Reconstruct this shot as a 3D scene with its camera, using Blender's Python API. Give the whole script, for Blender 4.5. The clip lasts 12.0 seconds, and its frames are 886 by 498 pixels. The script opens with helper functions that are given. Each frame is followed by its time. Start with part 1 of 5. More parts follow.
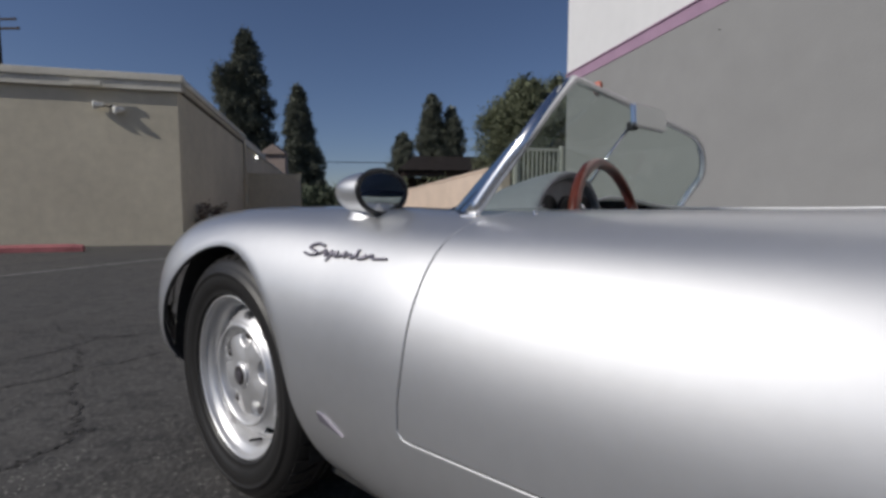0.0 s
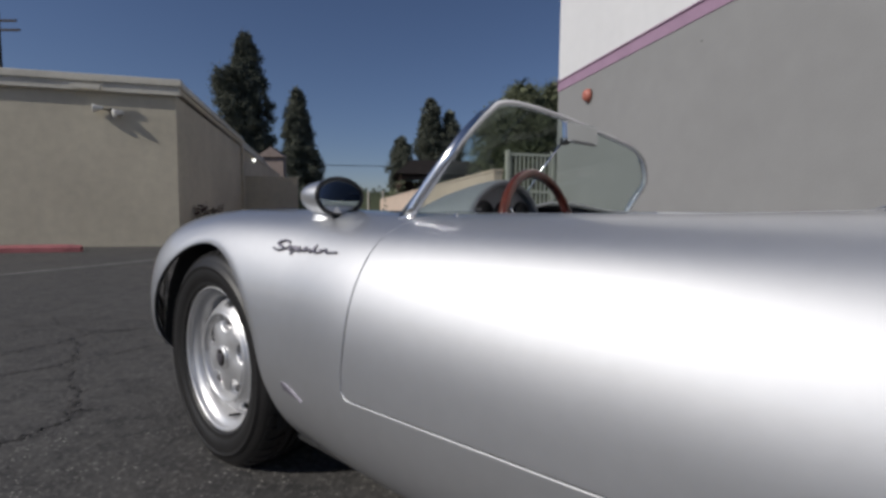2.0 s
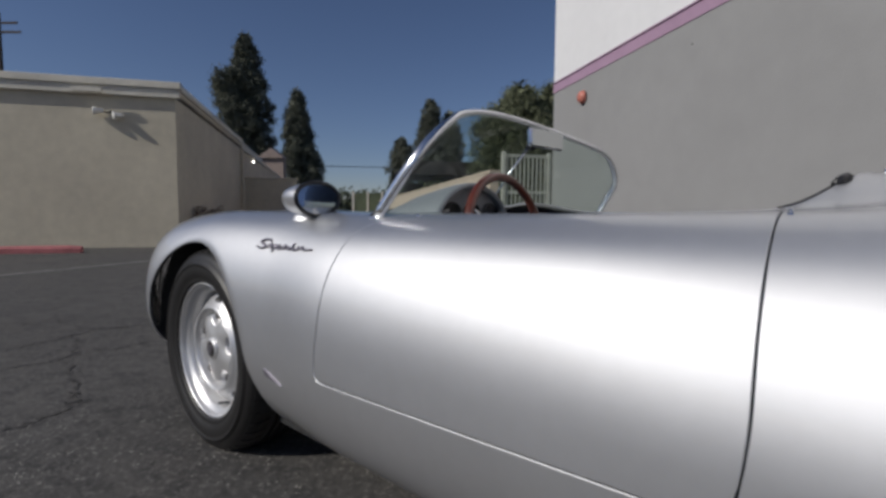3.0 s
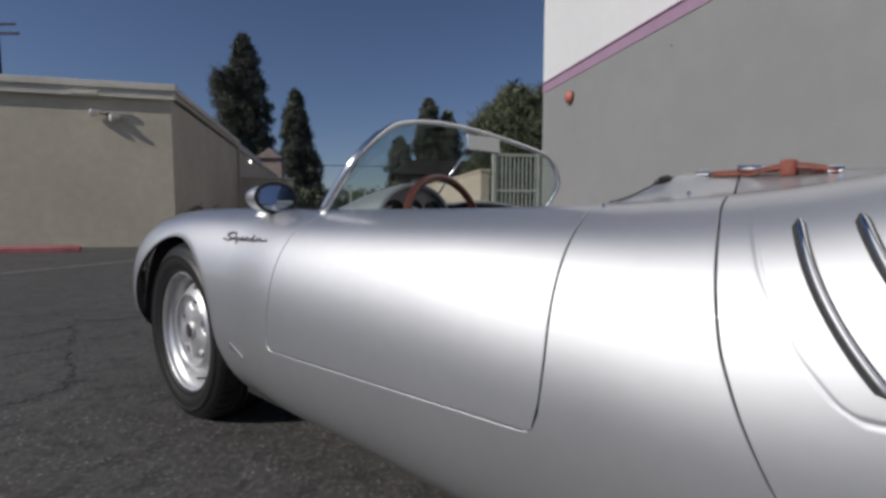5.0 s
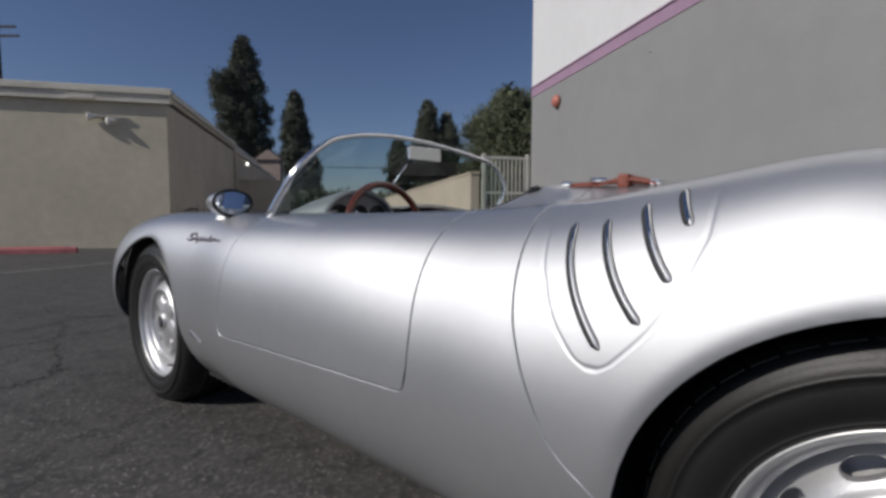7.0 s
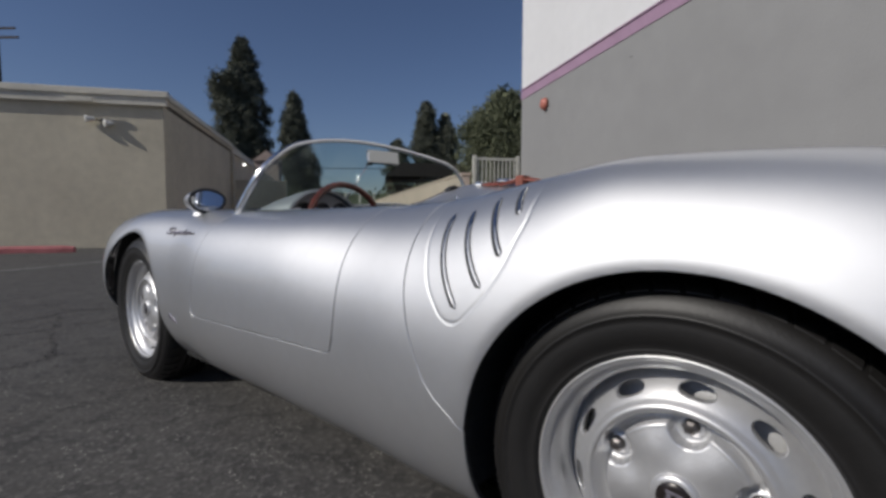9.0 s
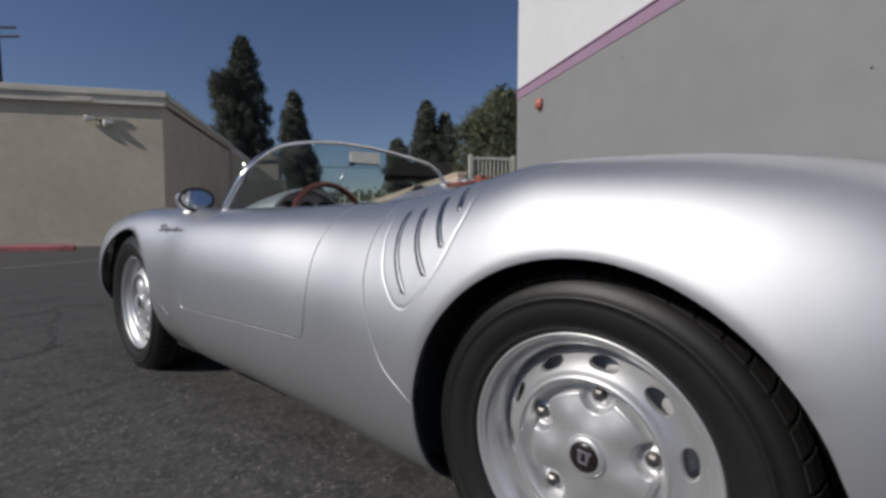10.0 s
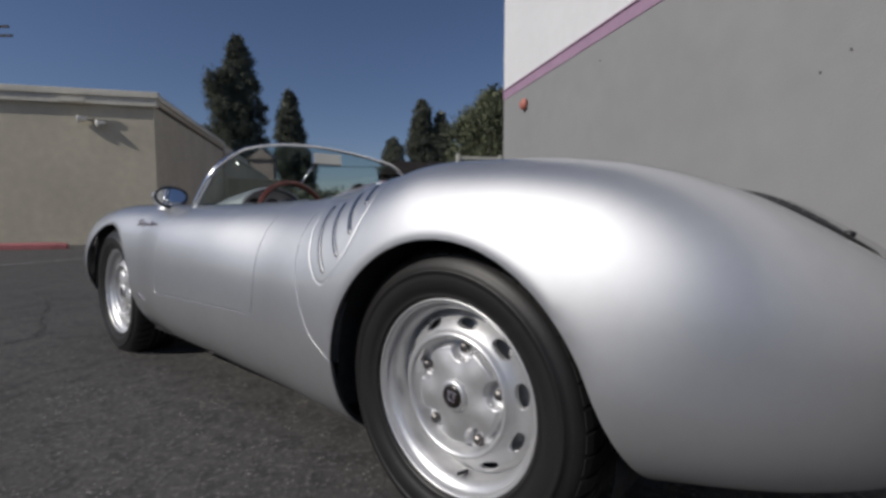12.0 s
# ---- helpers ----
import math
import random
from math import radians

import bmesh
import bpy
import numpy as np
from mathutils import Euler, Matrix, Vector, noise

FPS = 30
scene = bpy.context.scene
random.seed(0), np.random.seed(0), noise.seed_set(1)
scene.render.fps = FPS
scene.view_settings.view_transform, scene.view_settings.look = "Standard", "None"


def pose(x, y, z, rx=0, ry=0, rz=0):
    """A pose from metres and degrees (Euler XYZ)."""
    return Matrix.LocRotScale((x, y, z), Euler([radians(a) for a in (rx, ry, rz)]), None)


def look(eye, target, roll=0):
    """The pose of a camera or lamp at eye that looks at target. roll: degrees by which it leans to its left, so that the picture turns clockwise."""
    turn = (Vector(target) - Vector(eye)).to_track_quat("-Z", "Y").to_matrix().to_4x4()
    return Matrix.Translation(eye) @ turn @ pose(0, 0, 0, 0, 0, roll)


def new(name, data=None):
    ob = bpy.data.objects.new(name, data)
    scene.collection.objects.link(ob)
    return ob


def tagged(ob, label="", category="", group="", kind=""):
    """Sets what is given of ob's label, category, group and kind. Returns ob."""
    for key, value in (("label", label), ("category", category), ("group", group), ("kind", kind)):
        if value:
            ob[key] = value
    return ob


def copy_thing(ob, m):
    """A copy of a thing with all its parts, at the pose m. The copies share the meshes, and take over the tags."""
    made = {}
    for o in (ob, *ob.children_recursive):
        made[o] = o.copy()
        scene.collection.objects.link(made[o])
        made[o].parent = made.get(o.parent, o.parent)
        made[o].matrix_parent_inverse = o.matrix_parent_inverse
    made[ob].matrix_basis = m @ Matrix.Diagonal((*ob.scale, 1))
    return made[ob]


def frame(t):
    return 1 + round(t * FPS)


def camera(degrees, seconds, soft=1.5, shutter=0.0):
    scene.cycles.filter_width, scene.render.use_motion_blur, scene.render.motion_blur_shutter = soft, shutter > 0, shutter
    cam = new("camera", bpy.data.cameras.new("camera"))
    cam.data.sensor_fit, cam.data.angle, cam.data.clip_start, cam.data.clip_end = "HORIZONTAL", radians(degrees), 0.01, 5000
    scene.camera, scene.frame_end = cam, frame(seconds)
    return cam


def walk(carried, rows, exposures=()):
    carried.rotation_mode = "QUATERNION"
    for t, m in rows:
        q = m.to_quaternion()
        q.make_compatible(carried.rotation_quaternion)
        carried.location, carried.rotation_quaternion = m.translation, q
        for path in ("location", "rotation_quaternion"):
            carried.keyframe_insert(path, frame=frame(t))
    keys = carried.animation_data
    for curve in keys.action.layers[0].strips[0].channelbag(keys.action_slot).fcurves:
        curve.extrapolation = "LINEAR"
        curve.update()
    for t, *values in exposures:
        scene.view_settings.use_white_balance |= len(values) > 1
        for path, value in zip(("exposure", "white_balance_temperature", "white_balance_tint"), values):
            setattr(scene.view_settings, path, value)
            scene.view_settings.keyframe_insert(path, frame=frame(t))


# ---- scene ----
import functools

cam = camera(85.9, 12.0, soft=3.2)
PATH = [
    (0, (0.023, 0.028, 0.704), (-0.009, 2.021, 0.543), 0.1),
    (0.5, (0.05, -0.01, 0.704), (0.021, 1.984, 0.549), 0.2),
    (1, (0.078, -0.052, 0.703), (0.051, 1.942, 0.557), 0.4),
    (1.5, (0.111, -0.099, 0.702), (0.085, 1.896, 0.56), 0.5),
    (2, (0.141, -0.136, 0.702), (0.116, 1.858, 0.557), 0.5),
    (2.5, (0.184, -0.187, 0.702), (0.158, 1.808, 0.56), 0.4),
    (3, (0.219, -0.23, 0.702), (0.192, 1.765, 0.56), 0.4),
    (5, (0.392, -0.423, 0.694), (0.366, 1.571, 0.547), 0.1),
    (5.5, (0.449, -0.471, 0.695), (0.424, 1.523, 0.547), 0.1),
    (6, (0.501, -0.515, 0.699), (0.476, 1.479, 0.551), 0.1),
    (6.5, (0.553, -0.558, 0.7), (0.526, 1.436, 0.556), 0.1),
    (7, (0.601, -0.604, 0.7), (0.575, 1.391, 0.559), 0.1),
    (9, (0.784, -0.803, 0.684), (0.76, 1.192, 0.547), 0.1),
    (9.5, (0.831, -0.856, 0.682), (0.807, 1.139, 0.544), 0.1),
    (10, (0.881, -0.906, 0.679), (0.855, 1.089, 0.538), 0.1),
    (10.5, (0.929, -0.96, 0.676), (0.902, 1.035, 0.533), 0.1),
    (11, (0.979, -1.018, 0.674), (0.954, 0.976, 0.532), 0.1),
    (11.5, (1.04, -1.076, 0.666), (1.019, 0.919, 0.524), 0.1),
    (12, (1.087, -1.118, 0.664), (1.074, 0.876, 0.519), -0.0),
]
walk(cam, [(t, look(eye, target, roll)) for t, eye, target, roll in PATH])

# ---- world, sun, exposure ----
SUN_AWAY = Vector((-0.87, -0.49, 0.71)).normalized()  # towards the sun
world = bpy.data.worlds.new("sky")
scene.world = world
world.use_nodes = True
wn, wl = world.node_tree.nodes, world.node_tree.links
sky = wn.new("ShaderNodeTexSky")
sky.sky_type, sky.sun_disc = "NISHITA", False
sky.sun_elevation = math.asin(SUN_AWAY.z)
sky.sun_rotation = math.atan2(SUN_AWAY.x, SUN_AWAY.y)
sky.altitude, sky.air_density, sky.dust_density, sky.ozone_density = 300, 1.0, 0.3, 5.0
tint = wn.new("ShaderNodeVectorMath")
tint.operation = "MULTIPLY"
tint.inputs[1].default_value = (1.1, 0.98, 1.03)
wl.new(sky.outputs["Color"], tint.inputs[0])
wl.new(tint.outputs["Vector"], wn["Background"].inputs["Color"])
wn["Background"].inputs["Strength"].default_value = 0.055
sun = new("sun", bpy.data.lights.new("sun", "SUN"))
sun.data.energy, sun.data.angle, sun.data.color = 3.0, radians(0.53), (1.0, 0.95, 0.88)
sun.matrix_world = look((0, 0, 30), Vector((0, 0, 30)) - SUN_AWAY)
scene.view_settings.exposure = 0.0


# ---- materials ----
def material(name, colour, rough=0.6, metal=0.0, vary=0.15, scale=8.0, bump=0.0, bump_scale=60.0, coat=0.0, spec=0.5, random_tint=0.0):
    """A principled surface, mottled at two scales, with a fine relief."""
    m = bpy.data.materials.new(name)
    m.use_nodes = True
    nt = m.node_tree
    p = nt.nodes["Principled BSDF"]
    p.inputs["Roughness"].default_value, p.inputs["Metallic"].default_value = rough, metal
    p.inputs["Coat Weight"].default_value, p.inputs["Specular IOR Level"].default_value = coat, spec
    p.inputs["Coat Roughness"].default_value = 0.04
    co = nt.nodes.new("ShaderNodeTexCoord")
    value = None
    for k, (sc, amount) in enumerate(((scale, vary), (scale * 9, vary * 0.6))):
        n = nt.nodes.new("ShaderNodeTexNoise")
        n.inputs["Scale"].default_value, n.inputs["Detail"].default_value = sc, 6
        nt.links.new(co.outputs["Object"], n.inputs["Vector"])
        r = nt.nodes.new("ShaderNodeMapRange")
        r.inputs["From Min"].default_value, r.inputs["From Max"].default_value = 0.25, 0.75
        r.inputs["To Min"].default_value, r.inputs["To Max"].default_value = 1 - amount, 1 + amount
        nt.links.new(n.outputs["Fac"], r.inputs["Value"])
        if value is None:
            value = r.outputs["Result"]
        else:
            x = nt.nodes.new("ShaderNodeMath")
            x.operation = "MULTIPLY"
            nt.links.new(value, x.inputs[0]), nt.links.new(r.outputs["Result"], x.inputs[1])
            value = x.outputs[0]
    if random_tint:
        ge = nt.nodes.new("ShaderNodeNewGeometry")
        r = nt.nodes.new("ShaderNodeMapRange")
        r.inputs["To Min"].default_value, r.inputs["To Max"].default_value = 1 - random_tint, 1 + random_tint
        nt.links.new(ge.outputs["Random Per Island"], r.inputs["Value"])
        x = nt.nodes.new("ShaderNodeMath")
        x.operation = "MULTIPLY"
        nt.links.new(value, x.inputs[0]), nt.links.new(r.outputs["Result"], x.inputs[1])
        value = x.outputs[0]
    v = nt.nodes.new("ShaderNodeVectorMath")
    v.operation = "SCALE"
    v.inputs[0].default_value = colour
    nt.links.new(value, v.inputs["Scale"])
    nt.links.new(v.outputs["Vector"], p.inputs["Base Color"])
    if bump:
        n = nt.nodes.new("ShaderNodeTexNoise")
        n.inputs["Scale"].default_value, n.inputs["Detail"].default_value = bump_scale, 8
        nt.links.new(co.outputs["Object"], n.inputs["Vector"])
        b = nt.nodes.new("ShaderNodeBump")
        b.inputs["Strength"].default_value, b.inputs["Distance"].default_value = bump, 0.01
        nt.links.new(n.outputs["Fac"], b.inputs["Height"])
        nt.links.new(b.outputs["Normal"], p.inputs["Normal"])
    return m


def glass_material(name, tint, rough=0.0):
    """Thin sheet glass: straight through with a tint, mirrored by Fresnel."""
    m = bpy.data.materials.new(name)
    m.use_nodes = True
    nt = m.node_tree
    nt.nodes.remove(nt.nodes["Principled BSDF"])
    out = nt.nodes["Material Output"]
    tr, gl, mix, fr = (nt.nodes.new(k) for k in ("ShaderNodeBsdfTransparent", "ShaderNodeBsdfGlossy", "ShaderNodeMixShader", "ShaderNodeFresnel"))
    tr.inputs["Color"].default_value = (*tint, 1)
    gl.inputs["Roughness"].default_value = rough
    fr.inputs["IOR"].default_value = 1.45
    nt.links.new(fr.outputs["Fac"], mix.inputs["Fac"])
    nt.links.new(tr.outputs["BSDF"], mix.inputs[1]), nt.links.new(gl.outputs["BSDF"], mix.inputs[2])
    nt.links.new(mix.outputs["Shader"], out.inputs["Surface"])
    return m


def flake_paint(name, colour, spread_of_flakes, matt, coat_ior):
    """Metallic paint: flakes that lie nearly flat, a little matt pigment, and a clear coat over both."""
    m = material(name, colour, 0.5, 0, 0.03, 4, 0.03, 900)
    nt = m.node_tree
    p, out = nt.nodes["Principled BSDF"], nt.nodes["Material Output"]
    tone, relief = p.inputs["Base Color"].links[0].from_socket, p.inputs["Normal"].links[0].from_socket
    flakes, pigment, coat = (nt.nodes.new(k) for k in ("ShaderNodeBsdfGlossy", "ShaderNodeBsdfDiffuse", "ShaderNodeBsdfGlossy"))
    under, over, fr = nt.nodes.new("ShaderNodeMixShader"), nt.nodes.new("ShaderNodeMixShader"), nt.nodes.new("ShaderNodeFresnel")
    flakes.distribution = "BECKMANN"
    flakes.inputs["Roughness"].default_value, coat.inputs["Roughness"].default_value = spread_of_flakes, 0.045
    fr.inputs["IOR"].default_value, under.inputs["Fac"].default_value = coat_ior, matt
    for shader in (flakes, pigment):
        nt.links.new(tone, shader.inputs["Color"]), nt.links.new(relief, shader.inputs["Normal"])
    nt.links.new(flakes.outputs["BSDF"], under.inputs[1]), nt.links.new(pigment.outputs["BSDF"], under.inputs[2])
    nt.links.new(fr.outputs["Fac"], over.inputs["Fac"])
    nt.links.new(under.outputs["Shader"], over.inputs[1]), nt.links.new(coat.outputs["BSDF"], over.inputs[2])
    nt.links.new(over.outputs["Shader"], out.inputs["Surface"])
    nt.nodes.remove(p)
    return m


PAINT = flake_paint("silver_paint", (0.64, 0.648, 0.664), 0.555, 0.25, 1.45)
# Near-black that stands for shade inside shut lines and on turned-in panel edges.
GAP_SHADE = material("panel_gap_shade", (0.035, 0.035, 0.037), 0.8, 0, 0.1, 10)
LINER = material("wheel_well", (0.04, 0.04, 0.04), 0.95, 0, 0.3, 10, 0.4, 80, spec=0.1)
RUBBER = material("tyre_rubber", (0.012, 0.0113, 0.011), 0.5, 0, 0.2, 12, 0.06, 220)
DRUM = material("drum_alloy", (0.5, 0.5, 0.5), 0.55, 0.3, 0.15, 20, 0.1, 200)
RIM = material("silver_wheel", (0.68, 0.68, 0.685), 0.44, 0.75, 0.05, 10, 0.05, 300, coat=0.3)
CHROME = material("chrome", (0.75, 0.76, 0.78), 0.08, 1.0, 0.04, 10)
POLISH = material("polished_alloy", (0.8, 0.81, 0.83), 0.24, 1.0, 0.04, 12)
# Body silver darkened: shade and glass tint over the instrument hood, put into its colour.
HOOD_SHADED = material("shaded_hood_silver", (0.3, 0.315, 0.335), 0.5, 0.25, 0.08, 8)
NUT = material("dark_steel", (0.16, 0.15, 0.145), 0.4, 0.8, 0.2, 60)
CAP = material("enamel_cap", (0.022, 0.017, 0.016), 0.3, 0.2, 0.3, 60)
BADGE = material("pewter_badge", (0.27, 0.255, 0.3), 0.38, 0.6, 0.1, 40)
TRIM = material("black_trim", (0.015, 0.015, 0.016), 0.35, 0, 0.1, 20)
MIRROR = material("mirror_glass", (0.85, 0.87, 0.87), 0.015, 1.0, 0.0, 3)
WOOD = material("mahogany_rim", (0.15, 0.034, 0.02), 0.28, 0, 0.3, 30, coat=0.6)
DIAL = material("instrument_face", (0.3, 0.3, 0.31), 0.5, 0, 0.2, 20)
LEATHER = material("tan_leather", (0.2, 0.046, 0.026), 0.5, 0, 0.25, 40, 0.3, 200)
TUB = material("cockpit_lining", (0.03, 0.028, 0.028), 0.8, 0, 0.3, 10)
MESH = material("grille_mesh", (0.04, 0.04, 0.045), 0.5, 0.6, 0.2, 30)
GLASS = glass_material("windscreen_glass", (0.68, 0.76, 0.73))

STUCCO = material("beige_stucco", (0.52, 0.475, 0.375), 0.9, 0, 0.14, 0.6, 0.5, 30)
FASCIA = material("cream_fascia", (0.6, 0.57, 0.49), 0.7, 0, 0.12, 2, 0.1, 40)
GREY_WALL = material("grey_wall_paint", (0.282, 0.281, 0.278), 0.9, 0, 0.07, 0.35, 0.25, 40)
WHITE_WALL = material("white_wall_paint", (0.72, 0.72, 0.72), 0.85, 0, 0.04, 0.5, 0.2, 40)
PINK = material("mauve_paint", (0.36, 0.235, 0.33), 0.8, 0, 0.1, 2, 0.2, 40)
RED_KERB = material("red_kerb_paint", (0.4, 0.135, 0.14), 0.8, 0, 0.2, 6, 0.3, 60)
LINE_PAINT = material("worn_line_paint", (0.2, 0.2, 0.195), 0.9, 0, 0.5, 7, 0.3, 80)
CRACK = material("crack_filler", (0.036, 0.034, 0.033), 0.95, 0, 0.3, 20)
PEACH = material("peach_wall", (0.66, 0.53, 0.43), 0.9, 0, 0.1, 1, 0.3, 40)
GATE = material("gate_paint", (0.55, 0.54, 0.48), 0.6, 0, 0.1, 5)
ROOF_DARK = material("dark_shingle", (0.045, 0.036, 0.032), 0.9, 0, 0.3, 3, 0.5, 20)
TIMBER = material("dark_timber", (0.08, 0.05, 0.035), 0.8, 0, 0.3, 6, 0.3, 40)
BRICKISH = material("brown_render", (0.27, 0.215, 0.19), 0.9, 0, 0.2, 2, 0.3, 30)
LAMP_LIT = material("lit_lamp_glass", (0.8, 0.8, 0.78), 0.3)
LAMP_LIT.node_tree.nodes["Principled BSDF"].inputs["Emission Color"].default_value = (1, 0.98, 0.94, 1)
LAMP_LIT.node_tree.nodes["Principled BSDF"].inputs["Emission Strength"].default_value = 4.0
LAMP_WHITE = material("lamp_housing", (0.75, 0.74, 0.7), 0.5, 0, 0.1, 10)
CONDUIT_DARK = material("plug_grey", (0.12, 0.12, 0.12), 0.7, 0, 0.1, 20)
CONDUIT = material("conduit_paint", (0.36, 0.355, 0.345), 0.7, 0, 0.1, 6)
BELL_RED = material("bell_red", (0.5, 0.17, 0.125), 0.45, 0, 0.15, 20)
POLE = material("pole_wood", (0.06, 0.045, 0.035), 0.9, 0, 0.3, 5)
CABLE = material("cable_black", (0.02, 0.02, 0.02), 0.7)
BARK = material("bark", (0.09, 0.065, 0.045), 0.95, 0, 0.3, 6, 0.5, 30)
LEAF_DARK = material("cypress_leaf", (0.108, 0.117, 0.086), 0.8, 0, 0.3, 1.2, random_tint=0.2)
LEAF_MID = material("broad_leaf", (0.125, 0.14, 0.078), 0.75, 0, 0.3, 1.2, random_tint=0.4)
BUSH = material("far_bush", (0.06, 0.075, 0.045), 0.85, 0, 0.3, 0.8, random_tint=0.5)


def asphalt_material():
    """Worn asphalt: broad stains, brownish dust, fine grit and a few pale pebbles."""
    m = material("asphalt", (0.07, 0.067, 0.064), 0.88, 0, 0.2, 0.55, 0.0)
    nt = m.node_tree
    p = nt.nodes["Principled BSDF"]
    co = nt.nodes["Texture Coordinate"].outputs["Object"]
    colour = p.inputs["Base Color"].links[0].from_socket

    def pattern(kind, scale, detail=6):
        n = nt.nodes.new(kind)
        n.inputs["Scale"].default_value = scale
        if kind == "ShaderNodeTexNoise":
            n.inputs["Detail"].default_value, n.inputs["Roughness"].default_value = detail, 0.62
        nt.links.new(co, n.inputs["Vector"])
        return n

    def spread(value, a, b, lo, hi):
        r = nt.nodes.new("ShaderNodeMapRange")
        r.interpolation_type = "SMOOTHSTEP"
        for key, x in zip(("From Min", "From Max", "To Min", "To Max"), (a, b, lo, hi)):
            r.inputs[key].default_value = x
        nt.links.new(value, r.inputs["Value"])
        return r.outputs["Result"]

    def blend(fac, other, how="MIX"):
        x = nt.nodes.new("ShaderNodeMix")
        x.data_type, x.blend_type = "RGBA", how
        nt.links.new(fac, x.inputs["Factor"]), nt.links.new(colour, x.inputs["A"])
        x.inputs["B"].default_value = (*other, 1)
        return x.outputs["Result"]

    colour = blend(spread(pattern("ShaderNodeTexNoise", 2.3).outputs["Fac"], 0.48, 0.68, 0, 0.7), (0.04, 0.038, 0.038))
    colour = blend(spread(pattern("ShaderNodeTexNoise", 1.1).outputs["Fac"], 0.5, 0.7, 0, 0.6), (0.1, 0.088, 0.076))
    colour = blend(spread(pattern("ShaderNodeTexNoise", 11, 8).outputs["Fac"], 0.46, 0.62, 0, 0.8), (0.034, 0.033, 0.033))
    colour = blend(spread(pattern("ShaderNodeTexNoise", 48, 8).outputs["Fac"], 0.5, 0.68, 0, 0.85), (0.135, 0.128, 0.122))
    # the older, rougher sheet begins at a ragged joint that crosses the lot
    place = nt.nodes.new("ShaderNodeVectorMath")
    place.operation = "DOT_PRODUCT"
    place.inputs[1].default_value = (0.55, -0.835, 0)
    nt.links.new(co, place.inputs[0])
    ragged = nt.nodes.new("ShaderNodeMath")
    ragged.operation = "MULTIPLY_ADD"
    nt.links.new(pattern("ShaderNodeTexNoise", 3.5, 5).outputs["Fac"], ragged.inputs[0])
    ragged.inputs[1].default_value = 0.5
    nt.links.new(place.outputs["Value"], ragged.inputs[2])
    rough_sheet = spread(ragged.outputs[0], -1.63, -1.38, 0.25, 1)
    pebbles = pattern("ShaderNodeTexVoronoi", 105)
    pick = nt.nodes.new("ShaderNodeSeparateColor")
    nt.links.new(pebbles.outputs["Color"], pick.inputs["Color"])
    near = nt.nodes.new("ShaderNodeMath")
    near.operation = "MULTIPLY"
    nt.links.new(spread(pebbles.outputs["Distance"], 0.2, 0.5, 1, 0), near.inputs[0])
    nt.links.new(spread(pattern("ShaderNodeTexNoise", 6, 4).outputs["Fac"], 0.42, 0.62, 0, 1), near.inputs[1])
    few = nt.nodes.new("ShaderNodeMath")
    few.operation = "MULTIPLY"
    nt.links.new(spread(pick.outputs["Red"], 0.72, 0.95, 0, 1), few.inputs[0]), nt.links.new(near.outputs[0], few.inputs[1])
    many = nt.nodes.new("ShaderNodeMath")
    many.operation = "MULTIPLY"
    nt.links.new(few.outputs[0], many.inputs[0]), nt.links.new(rough_sheet, many.inputs[1])
    colour = blend(many.outputs[0], (0.34, 0.325, 0.3))
    nt.links.new(colour, p.inputs["Base Color"])
    relief = None
    for scale, weight in ((3, 1.2), (9, 0.9), (60, 0.5), (170, 0.25)):
        x = nt.nodes.new("ShaderNodeMath")
        x.operation = "MULTIPLY_ADD"
        nt.links.new(pattern("ShaderNodeTexNoise", scale, 5).outputs["Fac"], x.inputs[0])
        x.inputs[1].default_value = weight
        if relief:
            nt.links.new(relief, x.inputs[2])
        else:
            x.inputs[2].default_value = 0.0
        relief = x.outputs[0]
    b = nt.nodes.new("ShaderNodeBump")
    b.inputs["Strength"].default_value, b.inputs["Distance"].default_value = 0.8, 0.012
    nt.links.new(relief, b.inputs["Height"])
    nt.links.new(b.outputs["Normal"], p.inputs["Normal"])
    return m


ASPHALT = asphalt_material()


# ---- mesh helpers ----
def mesh_object(name, verts, faces, mat, parent=None, label="", smooth=False):
    me = bpy.data.meshes.new(name)
    me.from_pydata([tuple(v) for v in verts], [], faces)
    me.materials.append(mat)
    if smooth:
        me.polygons.foreach_set("use_smooth", [True] * len(me.polygons))
    me.update()
    ob = new(name, me)
    if parent:
        ob.parent = parent
    return tagged(ob, label)


def part(name, bm, mat, parent, label="", smooth=False):
    """One bmesh as one mesh object under a thing or a part."""
    bmesh.ops.recalc_face_normals(bm, faces=bm.faces)
    me = bpy.data.meshes.new(name)
    bm.to_mesh(me)
    bm.free()
    me.materials.append(mat)
    if smooth:
        me.polygons.foreach_set("use_smooth", [True] * len(me.polygons))
    ob = new(name, me)
    ob.parent = parent
    return tagged(ob, label)


def thing(name, m, label, category, group="", kind=""):
    ob = new(name)
    ob.matrix_world = m
    return tagged(ob, label, category, group, kind)


def box_bm(x0, x1, y0, y1, z0, z1, bevel=0.0, bm=None):
    bm = bm or bmesh.new()
    r = bmesh.ops.create_cube(bm, size=1, matrix=Matrix.Translation(((x0 + x1) / 2, (y0 + y1) / 2, (z0 + z1) / 2)) @ Matrix.Diagonal((x1 - x0, y1 - y0, z1 - z0, 1)))
    if bevel:
        es = list({e for v in r["verts"] for e in v.link_edges})
        bmesh.ops.bevel(bm, geom=es, offset=bevel, segments=2, affect="EDGES", profile=0.5)
    return bm


